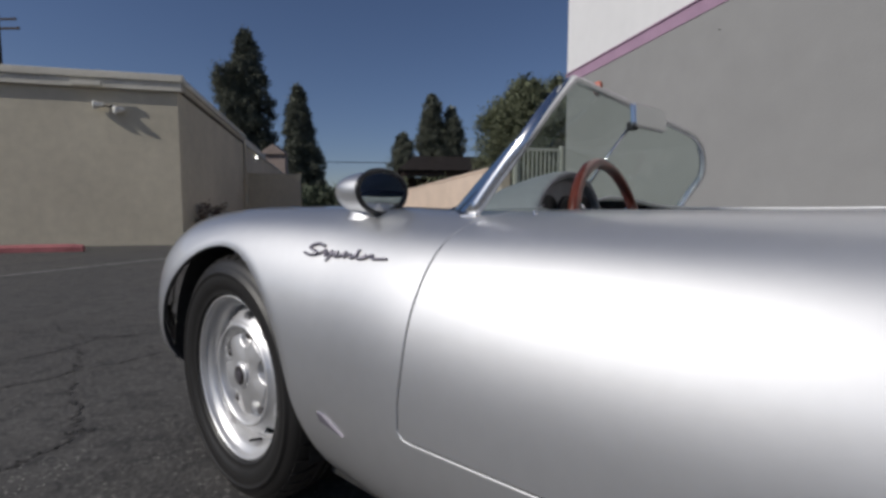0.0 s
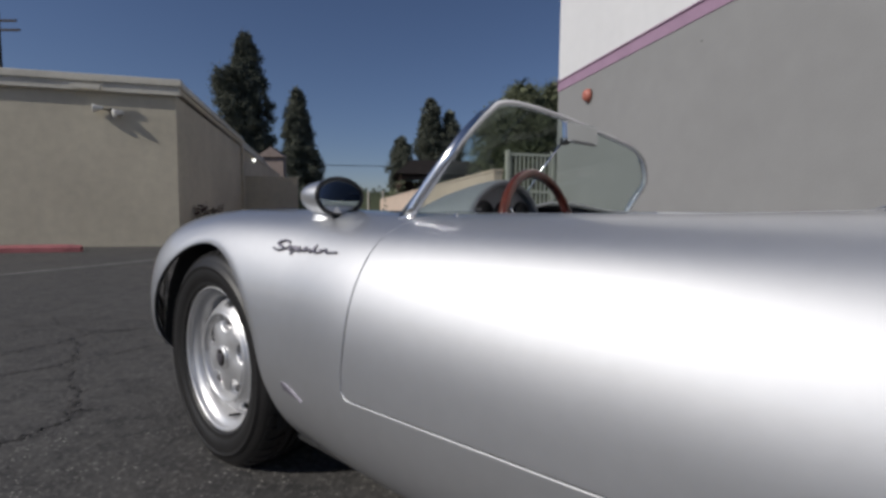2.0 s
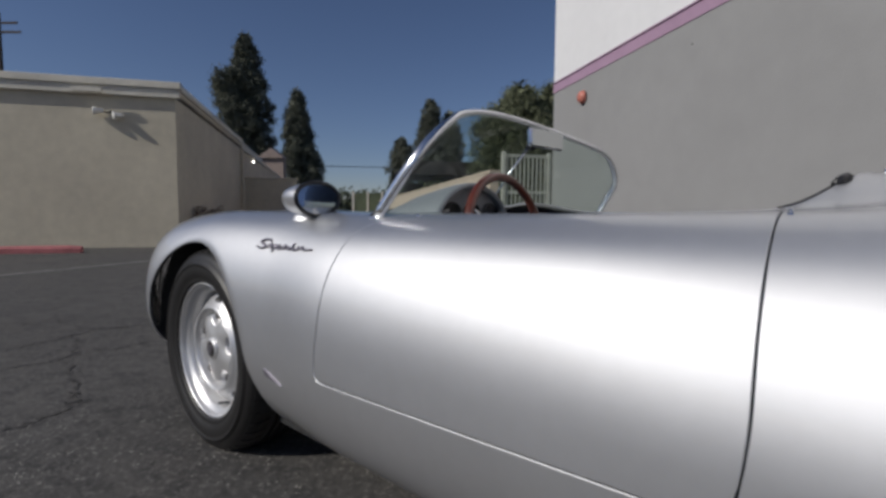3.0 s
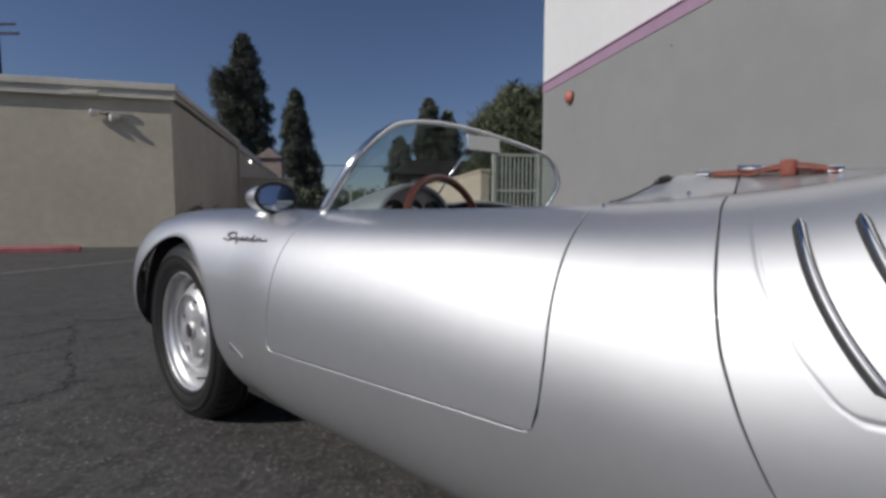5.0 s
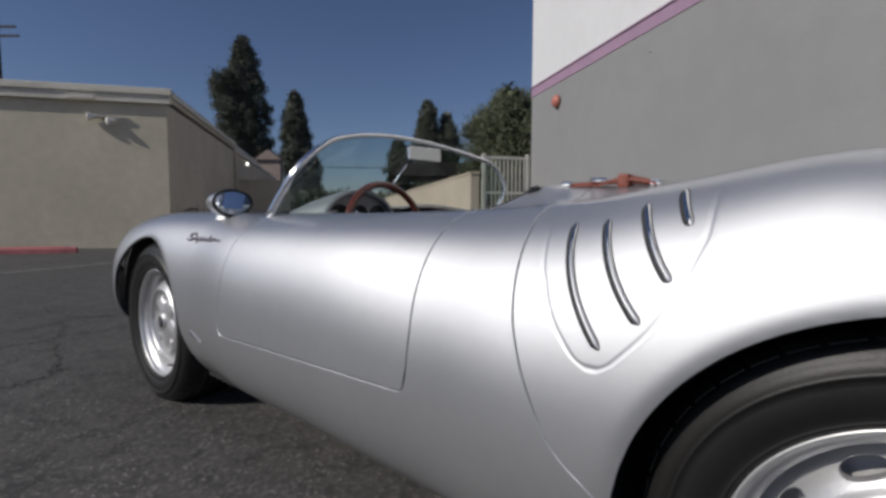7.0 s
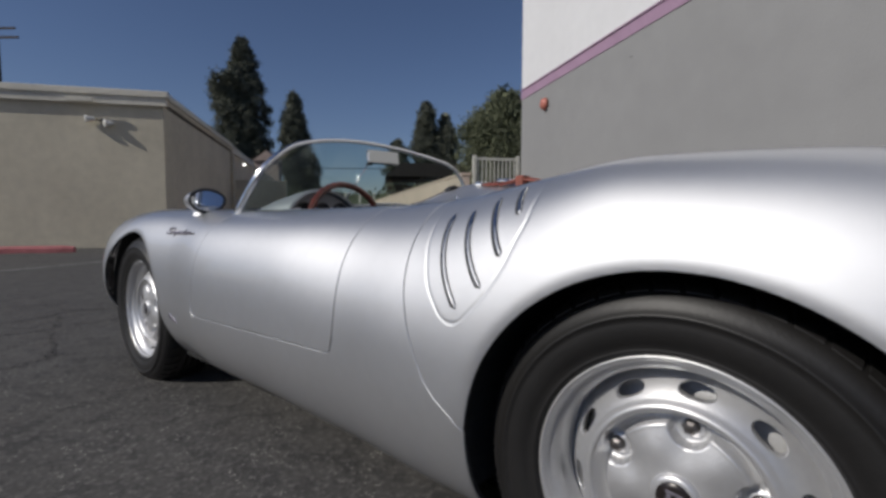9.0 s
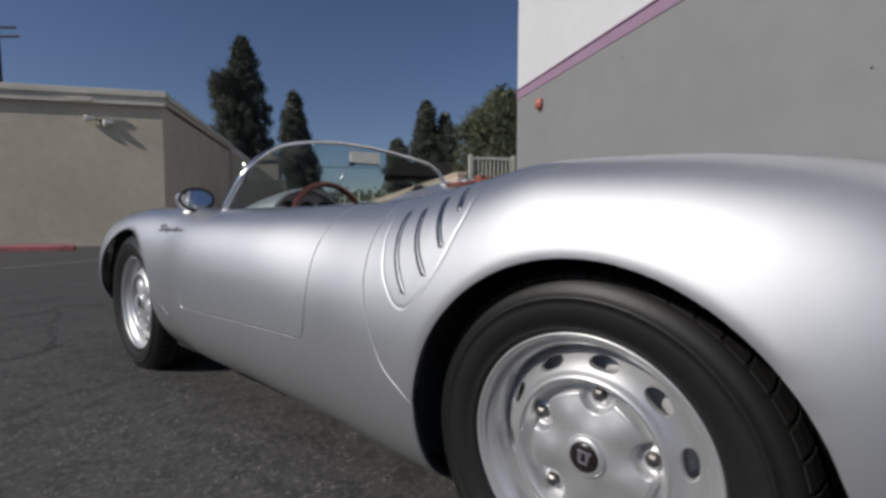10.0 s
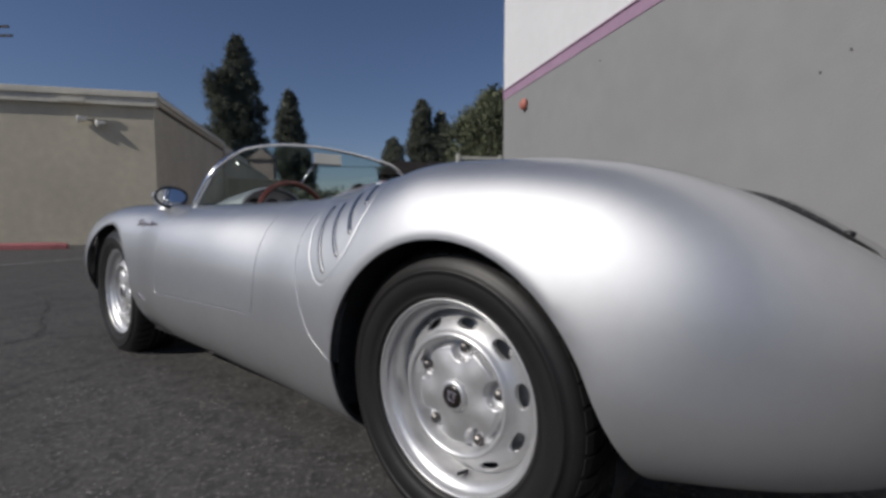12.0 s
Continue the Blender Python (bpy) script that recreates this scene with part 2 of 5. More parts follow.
def tube_bm(points, radius, sides=8, bm=None, flat=1.0, closed=False):
    """A tube along points; radius a number or one for each point; flat squeezes it along the local up."""
    bm = bm or bmesh.new()
    pts = [Vector(p) for p in points]
    n = len(pts)
    rings, side = [], None
    for i, p in enumerate(pts):
        a, b = (pts[i - 1], pts[(i + 1) % n]) if closed else (pts[max(i - 1, 0)], pts[min(i + 1, n - 1)])
        t = (b - a).normalized()
        if side is None:
            side = t.cross(Vector((0, 0, 1)) if abs(t.z) < 0.9 else Vector((1, 0, 0))).normalized()
        side = (side - t * side.dot(t)).normalized()
        up = side.cross(t)
        r = radius[i] if isinstance(radius, (list, tuple)) else radius
        rings.append([bm.verts.new(p + r * (math.cos(2 * math.pi * k / sides) * side + flat * math.sin(2 * math.pi * k / sides) * up)) for k in range(sides)])
    for i in range(n if closed else n - 1):
        for k in range(sides):
            bm.faces.new((rings[i][k], rings[i][(k + 1) % sides], rings[(i + 1) % n][(k + 1) % sides], rings[(i + 1) % n][k]))
    if not closed:
        bm.faces.new(rings[0][::-1]), bm.faces.new(rings[-1])
    return bm


def lathe_bm(profile, sides=64, bm=None, start=0.0, sweep=2 * math.pi):
    """Turns (radius, y) pairs round the y axis."""
    bm = bm or bmesh.new()
    full = sweep > 6.28
    rings = []
    for r, y in profile:
        if r < 1e-6:
            rings.append([bm.verts.new((0, y, 0))])
        else:
            rings.append([bm.verts.new((r * math.cos(start + sweep * k / sides), y, r * math.sin(start + sweep * k / sides))) for k in range(sides if full else sides + 1)])
    for a, b in zip(rings, rings[1:]):
        for k in range(sides):
            j = (k + 1) % sides if full else k + 1
            if len(a) == 1 and len(b) > 1:
                bm.faces.new((a[0], b[j], b[k]))
            elif len(b) == 1 and len(a) > 1:
                bm.faces.new((a[k], a[j], b[0]))
            elif len(a) > 1:
                bm.faces.new((a[k], a[j], b[j], b[k]))
    return bm


def clipped(us, ss, point, keeps):
    """A grid over the parameters us and ss, cut along the zero lines of the functions in keeps (kept where positive). Gives vertices and faces."""
    params = [(u, s) for u in us for s in ss]
    verts = [point(u, s) for u, s in params]
    n = len(ss)
    polys = [(i * n + j, (i + 1) * n + j, (i + 1) * n + j + 1, i * n + j + 1) for i in range(len(us) - 1) for j in range(n - 1)]
    for g in keeps:
        val = [g(*q, p) for q, p in zip(params, verts)]
        cuts, out = {}, []

        def crossing(a, b):
            key = (min(a, b), max(a, b))
            if key not in cuts:
                lo, hi = (a, b) if val[a] > 0 else (b, a)
                (u0, s0), (u1, s1) = params[lo], params[hi]
                k0, k1 = 0.0, 1.0
                for _ in range(14):
                    k = (k0 + k1) / 2
                    q = (u0 + (u1 - u0) * k, s0 + (s1 - s0) * k)
                    k0, k1 = (k, k1) if g(*q, point(*q)) > 0 else (k0, k)
                q = (u0 + (u1 - u0) * k0, s0 + (s1 - s0) * k0)
                cuts[key] = len(params)
                params.append(q), verts.append(point(*q)), val.append(0.0)
            return cuts[key]

        for poly in polys:
            inside = [val[i] > 0 for i in poly]
            if all(inside):
                out.append(poly)
            elif any(inside):
                made = []
                for i in range(len(poly)):
                    a, b = poly[i], poly[(i + 1) % len(poly)]
                    if val[a] > 0:
                        made.append(a)
                    if (val[a] > 0) != (val[b] > 0):
                        made.append(crossing(a, b))
                if len(made) > 2:
                    out.append(tuple(made))
        polys = out
    used = sorted({i for p in polys for i in p})
    at = {i: k for k, i in enumerate(used)}
    return [verts[i] for i in used], [tuple(at[i] for i in p) for p in polys]


def lipped(name, verts, faces, mat, parent, depth, label="", mirror=False, inward=None, edge_round=0.0015, dark=None):
    """A smooth shell whose open edges are turned in by depth, mirrored to the right side where asked."""
    bm = bmesh.new()
    vs = [bm.verts.new(v) for v in verts]
    for f in faces:
        try:
            bm.faces.new([vs[i] for i in f])
        except ValueError:
            pass
    bmesh.ops.remove_doubles(bm, verts=bm.verts, dist=0.0004)
    bmesh.ops.dissolve_degenerate(bm, edges=bm.edges, dist=0.0003)
    bm.normal_update()
    for f in bm.faces:
        f.smooth = True
    if sum(f.normal.y * f.calc_area() for f in bm.faces) < 0:
        bmesh.ops.reverse_faces(bm, faces=bm.faces)
        bm.normal_update()
    if depth:
        edges = [e for e in bm.edges if e.is_boundary and not all(abs(v.co.y) < 1e-4 for v in e.verts)]
        normals, outs = {}, {}
        for e in edges:
            f = e.link_faces[0]
            t = (e.verts[1].co - e.verts[0].co).normalized()
            o = (e.verts[0].co + e.verts[1].co) / 2 - f.calc_center_median()
            o -= t * o.dot(t)
            o -= f.normal * o.dot(f.normal)
            o = o.normalized() if o.length > 1e-9 else o
            for v in e.verts:
                normals[v] = v.normal.copy()
                outs[v] = outs.get(v, Vector()) + o
        for e in edges:
            e.smooth = False
        drop = {v: (inward if inward else n) for v, n in normals.items()}
        first = {v: bm.verts.new(v.co + outs[v].normalized() * edge_round - drop[v] * edge_round) for v in normals}
        last = {v: bm.verts.new(v.co + outs[v].normalized() * edge_round - drop[v] * depth) for v in normals}
        for e in edges:
            f = e.link_faces[0]
            a, b = e.verts
            for loop in f.loops:
                if loop.edge == e:
                    a, b = loop.vert, loop.link_loop_next.vert
            # the inner strip takes the dark colour in place of shade
            for shade_slot, quad in enumerate(((b, a, first[a], first[b]), (first[b], first[a], last[a], last[b]))):
                try:
                    made = bm.faces.new(quad)
                    made.smooth, made.material_index = True, shade_slot if dark else 0
                except ValueError:
                    pass
    if mirror:
        geom = bm.verts[:] + bm.edges[:] + bm.faces[:]
        twin = bmesh.ops.duplicate(bm, geom=geom)["geom"]
        for v in twin:
            if isinstance(v, bmesh.types.BMVert):
                v.co.y = -v.co.y
        bmesh.ops.reverse_faces(bm, faces=[f for f in twin if isinstance(f, bmesh.types.BMFace)])
        bmesh.ops.remove_doubles(bm, verts=[v for v in bm.verts if abs(v.co.y) < 1e-4], dist=0.0005)
    me = bpy.data.meshes.new(name)
    bm.to_mesh(me)
    bm.free()
    me.materials.append(mat)
    if dark:
        me.materials.append(dark)
    ob = new(name, me)
    ob.parent = parent
    return tagged(ob, label)


# ---- the car's form ----
def smooth_curve(keys):
    """Monotone cubic through (x, y) keys."""
    xs = np.array([k[0] for k in keys], float)
    ys = np.array([k[1] for k in keys], float)
    h = np.diff(xs)
    s = np.diff(ys) / h
    m = np.zeros(len(xs))
    m[0], m[-1] = s[0], s[-1]
    for i in range(1, len(xs) - 1):
        if s[i - 1] * s[i] > 0:
            a, b = 2 * h[i] + h[i - 1], h[i] + 2 * h[i - 1]
            m[i] = (a + b) / (a / s[i - 1] + b / s[i])

    def value(x):
        x = min(max(x, xs[0]), xs[-1])
        i = min(int(np.searchsorted(xs, x, "right")) - 1, len(h) - 1)
        t = (x - xs[i]) / h[i]
        return float(ys[i] * (1 + 2 * t) * (1 - t) ** 2 + m[i] * h[i] * t * (1 - t) ** 2
                     + ys[i + 1] * t * t * (3 - 2 * t) + m[i + 1] * h[i] * t * t * (t - 1))
    return value


# Profiles of the body along its length: u runs forward from the rear axle, v to the car's left.
NOSE, TAIL = 2.85, -0.83
crown_z = smooth_curve([(-0.83, 0.43), (-0.74, 0.52), (-0.62, 0.61), (-0.45, 0.709), (-0.28, 0.759), (-0.1, 0.777), (0.08, 0.781), (0.28, 0.757),
                        (0.48, 0.729), (0.72, 0.712), (1.05, 0.706), (1.43, 0.705), (1.8, 0.714), (2.1, 0.714), (2.32, 0.703), (2.48, 0.677), (2.62, 0.625), (2.75, 0.53), (2.85, 0.43)])
half_w = smooth_curve([(-0.83, 0.7), (-0.4, 0.748), (0.0, 0.766), (0.36, 0.755), (0.5, 0.748), (0.72, 0.736), (1.1, 0.741), (1.45, 0.745), (1.7, 0.735), (2.1, 0.745), (2.4, 0.748), (2.82, 0.7)])
square = smooth_curve([(-0.83, 2.4), (-0.3, 2.55), (0.05, 2.55), (0.3, 2.3), (0.5, 2.2), (0.74, 2.28), (1.0, 2.55), (1.42, 2.65), (2.1, 2.45), (2.82, 2.3)])
crown_at = smooth_curve([(-0.83, 0.66), (-0.3, 0.72), (0.1, 0.73), (0.3, 0.69), (0.5, 0.65), (0.8, 0.67), (1.4, 0.66), (2.1, 0.72), (2.77, 0.7)])
middle_z = smooth_curve([(-0.83, 0.43), (-0.72, 0.52), (-0.58, 0.62), (-0.45, 0.685), (-0.3, 0.725), (0.1, 0.765), (0.45, 0.774), (0.6, 0.773), (0.68, 0.766), (0.76, 0.748), (0.86, 0.738), (1.0, 0.737), (1.45, 0.735), (1.8, 0.68), (2.1, 0.62), (2.5, 0.52), (2.77, 0.42)])
bottom_z = smooth_curve([(-0.83, 0.26), (-0.6, 0.235), (-0.4, 0.215), (-0.1, 0.14), (0.3, 0.09), (0.55, 0.09), (0.85, 0.1), (1.2, 0.115), (1.6, 0.12), (2.1, 0.16), (2.45, 0.2), (2.82, 0.3)])
waist_z = smooth_curve([(-0.83, 0.42), (-0.4, 0.43), (0.0, 0.42), (0.5, 0.415), (0.74, 0.42), (1.4, 0.41), (2.1, 0.42), (2.77, 0.4)])


shoulder = smooth_curve([(0.2, 0.65), (0.45, 0.5), (0.6, 0.4), (0.68, 0.28), (1.0, 0.3), (1.35, 0.65)])


HUB_Z, REAR_U, FRONT_U = 0.289, 0.01, 2.107
ARCHES = ((0.003, 0.328, 0.005), (2.122, 0.329, 0.005))  # hub, radius of the opening, how far its edge is rolled in


def closing(u):
    if u > 2.36:
        return max(0.0, 1 - ((u - 2.36) / (NOSE - 2.36)) ** 2.4) ** 0.5
    if u < 0.0:
        return max(0.0, 1 - (u / TAIL) ** 4.0) ** 0.5
    return 1.0


@functools.lru_cache(maxsize=None)
def station(u):
    """Half width, crown, waist, bottom, crown's place, exponent, middle and shoulder at u."""
    w, zc, zs = half_w(u) * closing(u), crown_z(u), bottom_z(u)
    return w, zc, min(waist_z(u), 0.5 * (zc + zs) + 0.05), zs, w * crown_at(u), 2 / square(u), middle_z(u), shoulder(u)


def body_point(u, s):
    """The left half of the body: s from 0, the underside, past 0.25, the widest line, and 0.65, the crown, to 1, the middle."""
    w, zc, zw, zs, vc, n, zm, sh = station(u)
    if s < 0.25:
        a, vs = s / 0.25 * math.pi / 2, w * 0.68
        p = Vector((u, vs + (w - vs) * math.sin(a) ** 0.8, zw - (zw - zs) * max(math.cos(a), 0.0) ** 0.8))
    elif s < 0.65:
        a = (s - 0.25) / 0.4 * math.pi / 2
        p = Vector((u, vc + (w - vc) * max(math.cos(a), 0.0) ** n, zw + (zc - zw) * math.sin(a) ** n))
    else:
        q = (s - 0.65) / 0.35
        r = min(1.0, q / sh)
        return Vector((u, vc * (1 - q), zc + (zm - zc) * r * r * (3 - 2 * r)))
    for hub, r, roll in ARCHES:
        if abs(u - hub) < r + 0.06:
            near = 1 - max(0.0, math.hypot(u - hub, max(p[2] - HUB_Z, 0.0)) - r) / 0.022
            if near > 0:
                p[1] -= roll * near * near
    return p


# ---- ground ----
def ground_grid():
    xs = [-900, -300, -120, -60, -30, -15, -8, -4, 0, 4, 8, 15, 30, 60, 120, 300, 900]
    verts = [(x, y, 0) for x in xs for y in xs]
    n = len(xs)
    return verts, [(i * n + j, (i + 1) * n + j, (i + 1) * n + j + 1, i * n + j + 1) for i in range(n - 1) for j in range(n - 1)]


tagged(mesh_object("ground", *ground_grid(), ASPHALT), "worn dark grey asphalt parking lot with fine cracks", "ground", kind="structure")

ALONG = Vector((-0.25, 0.968, 0)).normalized()   # depth of both buildings
ACROSS = Vector((0.968, 0.25, 0)).normalized()   # their width, to the right


def frame_at(x, y, z=0.0):
    """A pose whose x runs along ACROSS and y along ALONG."""
    return Matrix.Translation((x, y, z)) @ Matrix.Rotation(math.atan2(ACROSS.y, ACROSS.x), 4, "Z")


# ---- right building: grey wall with a mauve band and white above ----
tall = thing("tall_building", frame_at(2.43, 10.2), "tall building with grey painted wall, mauve band and white upper wall", "building", kind="structure")
part("wall", box_bm(0, 14, -40, 0, 0, 3.50), GREY_WALL, tall, "grey painted lower wall")
part("upper_wall", box_bm(0.0, 14, -40, 0, 3.50, 9.0), WHITE_WALL, tall, "white upper wall")
part("painted_band", box_bm(-0.012, 0.05, -40, 0.004, 3.31, 3.50, 0.003), PINK, tall, "mauve painted band along the wall")
part("ledge", box_bm(-0.035, 0.05, -40, 0.006, 3.50, 3.525, 0.004), PINK, tall, "thin ledge over the band")
part("roof", box_bm(-0.1, 14.1, -40.1, 0.1, 9.0, 9.2), WHITE_WALL, tall)


def alarm_bell(x, y, z):
    ob = thing("alarm_bell", frame_at(x, y, z) @ pose(0, 0, 0, 0, 0, 90), "red round metal alarm bell on the grey wall", "bell")
    part("gong", lathe_bm([(0, 0.1), (0.05, 0.095), (0.09, 0.075), (0.115, 0.04), (0.125, 0.0), (0.118, 0.0), (0.1, 0.03), (0, 0.06)], 32), BELL_RED, ob, smooth=True)
    part("back_box", lathe_bm([(0, -0.05), (0.06, -0.05), (0.065, -0.04), (0.065, 0.05), (0, 0.05)], 20), BELL_RED, ob, smooth=True)
    part("conduit", box_bm(-0.018, 0.018, -0.046, -0.03, -1.05, -0.06, 0.004), CONDUIT, ob, "thin painted conduit below the bell")
    return ob


alarm_bell(2.72, 8.99, 2.945)



def wall_plug(along, z):
    """A small dark anchor left in the tall wall."""
    ob = thing("wall_plug", Matrix.Translation((2.43, 10.2, z)) @ frame_at(0, 0) @ pose(-0.004, along, 0, 0, 0, 90), "small dark anchor plug in the grey wall", "plug", "plugs in the grey wall")
    part("washer", lathe_bm([(0, 0.005), (0.009, 0.005), (0.012, 0.003), (0.012, -0.02), (0, -0.02)], 12), CONDUIT_DARK, ob, smooth=True)
    return ob


for spot in ((-4.0, 3.0), (-7.62, 1.986), (-7.38, 1.871)):
    wall_plug(*spot)

# ---- left building ----
low = thing("low_building", frame_at(-5.42, 9.62), "low beige stucco building with a flat roof and cream fascia", "building", kind="structure")
part("front_wall", box_bm(-14, 0, 0, 0.2, 0, 3.05), STUCCO, low, "sunlit beige stucco wall")
part("side_wall", box_bm(-0.2, 0.003, 0.2, 7.6, 0, 3.05), STUCCO, low, "shaded beige stucco wall")
part("back_wall", box_bm(-14, -0.2, 7.4, 7.6, 0, 3.05), STUCCO, low)
part("end_wall", box_bm(-14.2, -14, 0, 7.6, 0, 3.05), STUCCO, low)
part("roof", box_bm(-14.1, 0.02, 0.02, 7.6, 3.05, 3.2), ROOF_DARK, low)
part("fascia", box_bm(-14.2, 0.1, -0.1, 0.015, 3.03, 3.2, 0.01), FASCIA, low, "cream painted fascia board")
part("drip_edge", box_bm(-14.2, 0.14, -0.14, 0.015, 3.202, 3.34, 0.012), FASCIA, low, "cream metal drip edge")
part("side_fascia", box_bm(0.006, 0.06, 0.02, 7.6, 3.1, 3.2, 0.01), STUCCO, low)
part("side_drip_edge", box_bm(0.006, 0.1, 0.02, 7.62, 3.202, 3.34, 0.012), FASCIA, low)
part("downpipe", tube_bm([(0.06, 7.5, 0.0), (0.06, 7.5, 2.95), (0.03, 7.5, 3.05)], 0.05, 10), STUCCO, low, "painted downpipe")
part("vent_stub", box_bm(-1.75, -1.25, -0.2, -0.14, 3.04, 3.12, 0.01), FASCIA, low)

annex = thing("annex_building", frame_at(-5.42, 9.62) @ pose(-0.03, 7.64, 0), "beige annex behind the low building with a flat roof", "building", kind="structure")
part("wall", box_bm(-9, 0, 0, 15, 0, 3.04), STUCCO, annex)
part("fascia", box_bm(-9, 0.08, 0.0, 5.75, 3.042, 3.3, 0.01), FASCIA, annex)
part("rear_fascia", box_bm(-9, 0.04, 5.755, 15, 3.042, 3.2, 0.01), STUCCO, annex)
screen_wall = thing("screen_wall", frame_at(-5.42, 9.62) @ pose(0.05, 8.1, 0), "plain stucco screen wall standing across the annex", "wall", kind="structure")
part("wall", box_bm(0, 1.85, 0, 0.2, 0, 2.0, 0.01), STUCCO, screen_wall)
part("wall_cap", box_bm(-0.02, 1.88, -0.03, 0.23, 2.002, 2.06, 0.01), STUCCO, screen_wall)


def wall_lamp(m):
    ob = thing("wall_lamp", m, "small lit bulkhead lamp on the annex wall", "lamp")
    part("base", lathe_bm([(0, 0.0), (0.06, 0.0), (0.06, 0.03), (0.045, 0.04), (0, 0.04)], 16), LAMP_WHITE, ob, smooth=True)
    part("globe", lathe_bm([(0, 0.12), (0.03, 0.112), (0.05, 0.08), (0.045, 0.045), (0, 0.041)], 16), LAMP_LIT, ob, "glowing white globe", smooth=True)
    return ob


wall_lamp(frame_at(-5.42, 9.62) @ pose(-0.03, 10.4, 2.87, 0, 0, -90))


def floodlight(x, y, z):
    ob = thing("wall_floodlight", frame_at(x, y, z), "white twin floodlight on an arm casting a long shadow", "lamp")
    part("junction_box", lathe_bm([(0, 0.0), (0.055, 0.0), (0.055, -0.035), (0.04, -0.045), (0, -0.045)], 20), LAMP_WHITE, ob, smooth=True)
    part("arm", tube_bm([(0, -0.03, 0.0), (-0.04, -0.07, 0.03), (-0.18, -0.08, 0.045), (-0.31, -0.085, 0.06)], 0.016, 8), TRIM, ob, smooth=True)
    part("knuckle", tube_bm([(-0.14, -0.07, 0.03), (-0.1, -0.1, 0.07)], 0.024, 10), TRIM, ob, smooth=True)
    for dx, dy, dz, turn, tilt in ((0.0, -0.08, -0.01, -55, 80), (-0.34, -0.09, 0.065, -70, 84)):
        bm = lathe_bm([(0, 0.09), (0.035, 0.09), (0.042, 0.06), (0.05, 0.0), (0.075, -0.06), (0.078, -0.08), (0.068, -0.09), (0, -0.098)], 20)
        bm.transform(Matrix.Translation((dx, dy, dz)) @ pose(0, 0, 0, 90 - tilt, 0, turn))
        part("lamp_head", bm, LAMP_WHITE, ob, smooth=True)
    return ob


def wall_point(base, across, out, z):
    """A point of a building's front face: across from its corner, out from the face."""
    p = base + ACROSS * across - ALONG * out
    return p.x, p.y, z


floodlight(*wall_point(Vector((-5.42, 9.62, 0)), -1.01, 0.0, 2.64))


def wheel_stop(m):
    bm = bmesh.new()
    prof = [(-0.075, 0), (-0.075, 0.08), (-0.045, 0.125), (0.045, 0.125), (0.075, 0.08), (0.075, 0)]
    rings = []
    for k in range(13):
        x = -1.0 + 2.0 * k / 12
        e = 1.0 if 0 < k < 12 else 0.86
        rings.append([bm.verts.new((x + random.uniform(-0.01, 0.01), y * e, z * e + (random.uniform(-0.004, 0.004) if z > 0 else 0))) for y, z in prof])
    for a, b in zip(rings, rings[1:]):
        for k in range(len(prof)):
            j = (k + 1) % len(prof)
            bm.faces.new((a[k], a[j], b[j], b[k]))
    bm.faces.new(rings[0]), bm.faces.new(rings[-1][::-1])
    ob = thing("wheel_stop", m, "red painted concrete wheel stop on the asphalt", "kerb", "wheel stops along the wall")
    part("block", bm, RED_KERB, ob)
    return ob


stop = wheel_stop(frame_at(-7.2, 7.75) @ pose(0, 0, 0, 0, 0, 2))
copy_thing(stop, frame_at(-9.5, 7.25) @ pose(0, 0, 0, 0, 0, 1))


def ground_strip(name, pts, width, mat, label, category, z=0.004, jitter=0.0):
    verts, faces = [], []
    for i, p in enumerate(pts):
        a, b = Vector(pts[max(i - 1, 0)]), Vector(pts[min(i + 1, len(pts) - 1)])
        n = (b - a).orthogonal().normalized()
        w = width * (1 + random.uniform(-jitter, jitter)) / 2
        verts += [(p[0] + n.x * w, p[1] + n.y * w, z), (p[0] - n.x * w, p[1] - n.y * w, z)]
        if i:
            faces.append((2 * i - 2, 2 * i - 1, 2 * i + 1, 2 * i))
    return tagged(mesh_object(name, verts, faces, mat), label, category, kind="structure")


def straight(a, b, n):
    return [(a[0] + (b[0] - a[0]) * k / n, a[1] + (b[1] - a[1]) * k / n) for k in range(n + 1)]


def wander(points, wobble, steps):
    """A crack: short kinks along a run of points."""
    out = []
    for a, b in zip(points, points[1:]):
        for k in range(steps):
            q = k / steps
            out.append((a[0] + (b[0] - a[0]) * q + random.uniform(-wobble, wobble), a[1] + (b[1] - a[1]) * q + random.uniform(-wobble, wobble)))
    return out + [points[-1]]


ground_strip("parking_line", straight((-4.95, 4.3), (-4.05, 7.1), 20), 0.09, LINE_PAINT, "faded white parking line on the asphalt", "line", jitter=0.25)
for way in (
    [(-2.51, 2.97), (-2.27, 2.74), (-1.98, 2.57), (-1.84, 2.61), (-1.69, 2.69)],
    [(-2.03, 2.1), (-2.0, 2.22), (-1.93, 2.39), (-1.91, 2.54), (-1.73, 2.62)],
    [(-1.92, 2.42), (-1.79, 2.26), (-1.67, 2.11), (-1.49, 1.85), (-1.4, 1.74), (-1.27, 1.61), (-1.2, 1.49)],
    [(-1.77, 1.82), (-1.66, 1.92), (-1.64, 1.96), (-1.62, 2.05), (-1.51, 2.14), (-1.41, 2.3)],
    [(-1.21, 1.24), (-1.18, 1.27), (-1.17, 1.32), (-1.14, 1.39), (-1.18, 1.47), (-1.12, 1.49)],
    [(-4.2, 3.0), (-3.5, 2.75), (-2.9, 2.65), (-2.4, 2.7)],
):
    ground_strip("asphalt_crack", wander(way, 0.018, 9), 0.0075, CRACK, "dark crack in the asphalt", "crack", 0.003, 0.8)


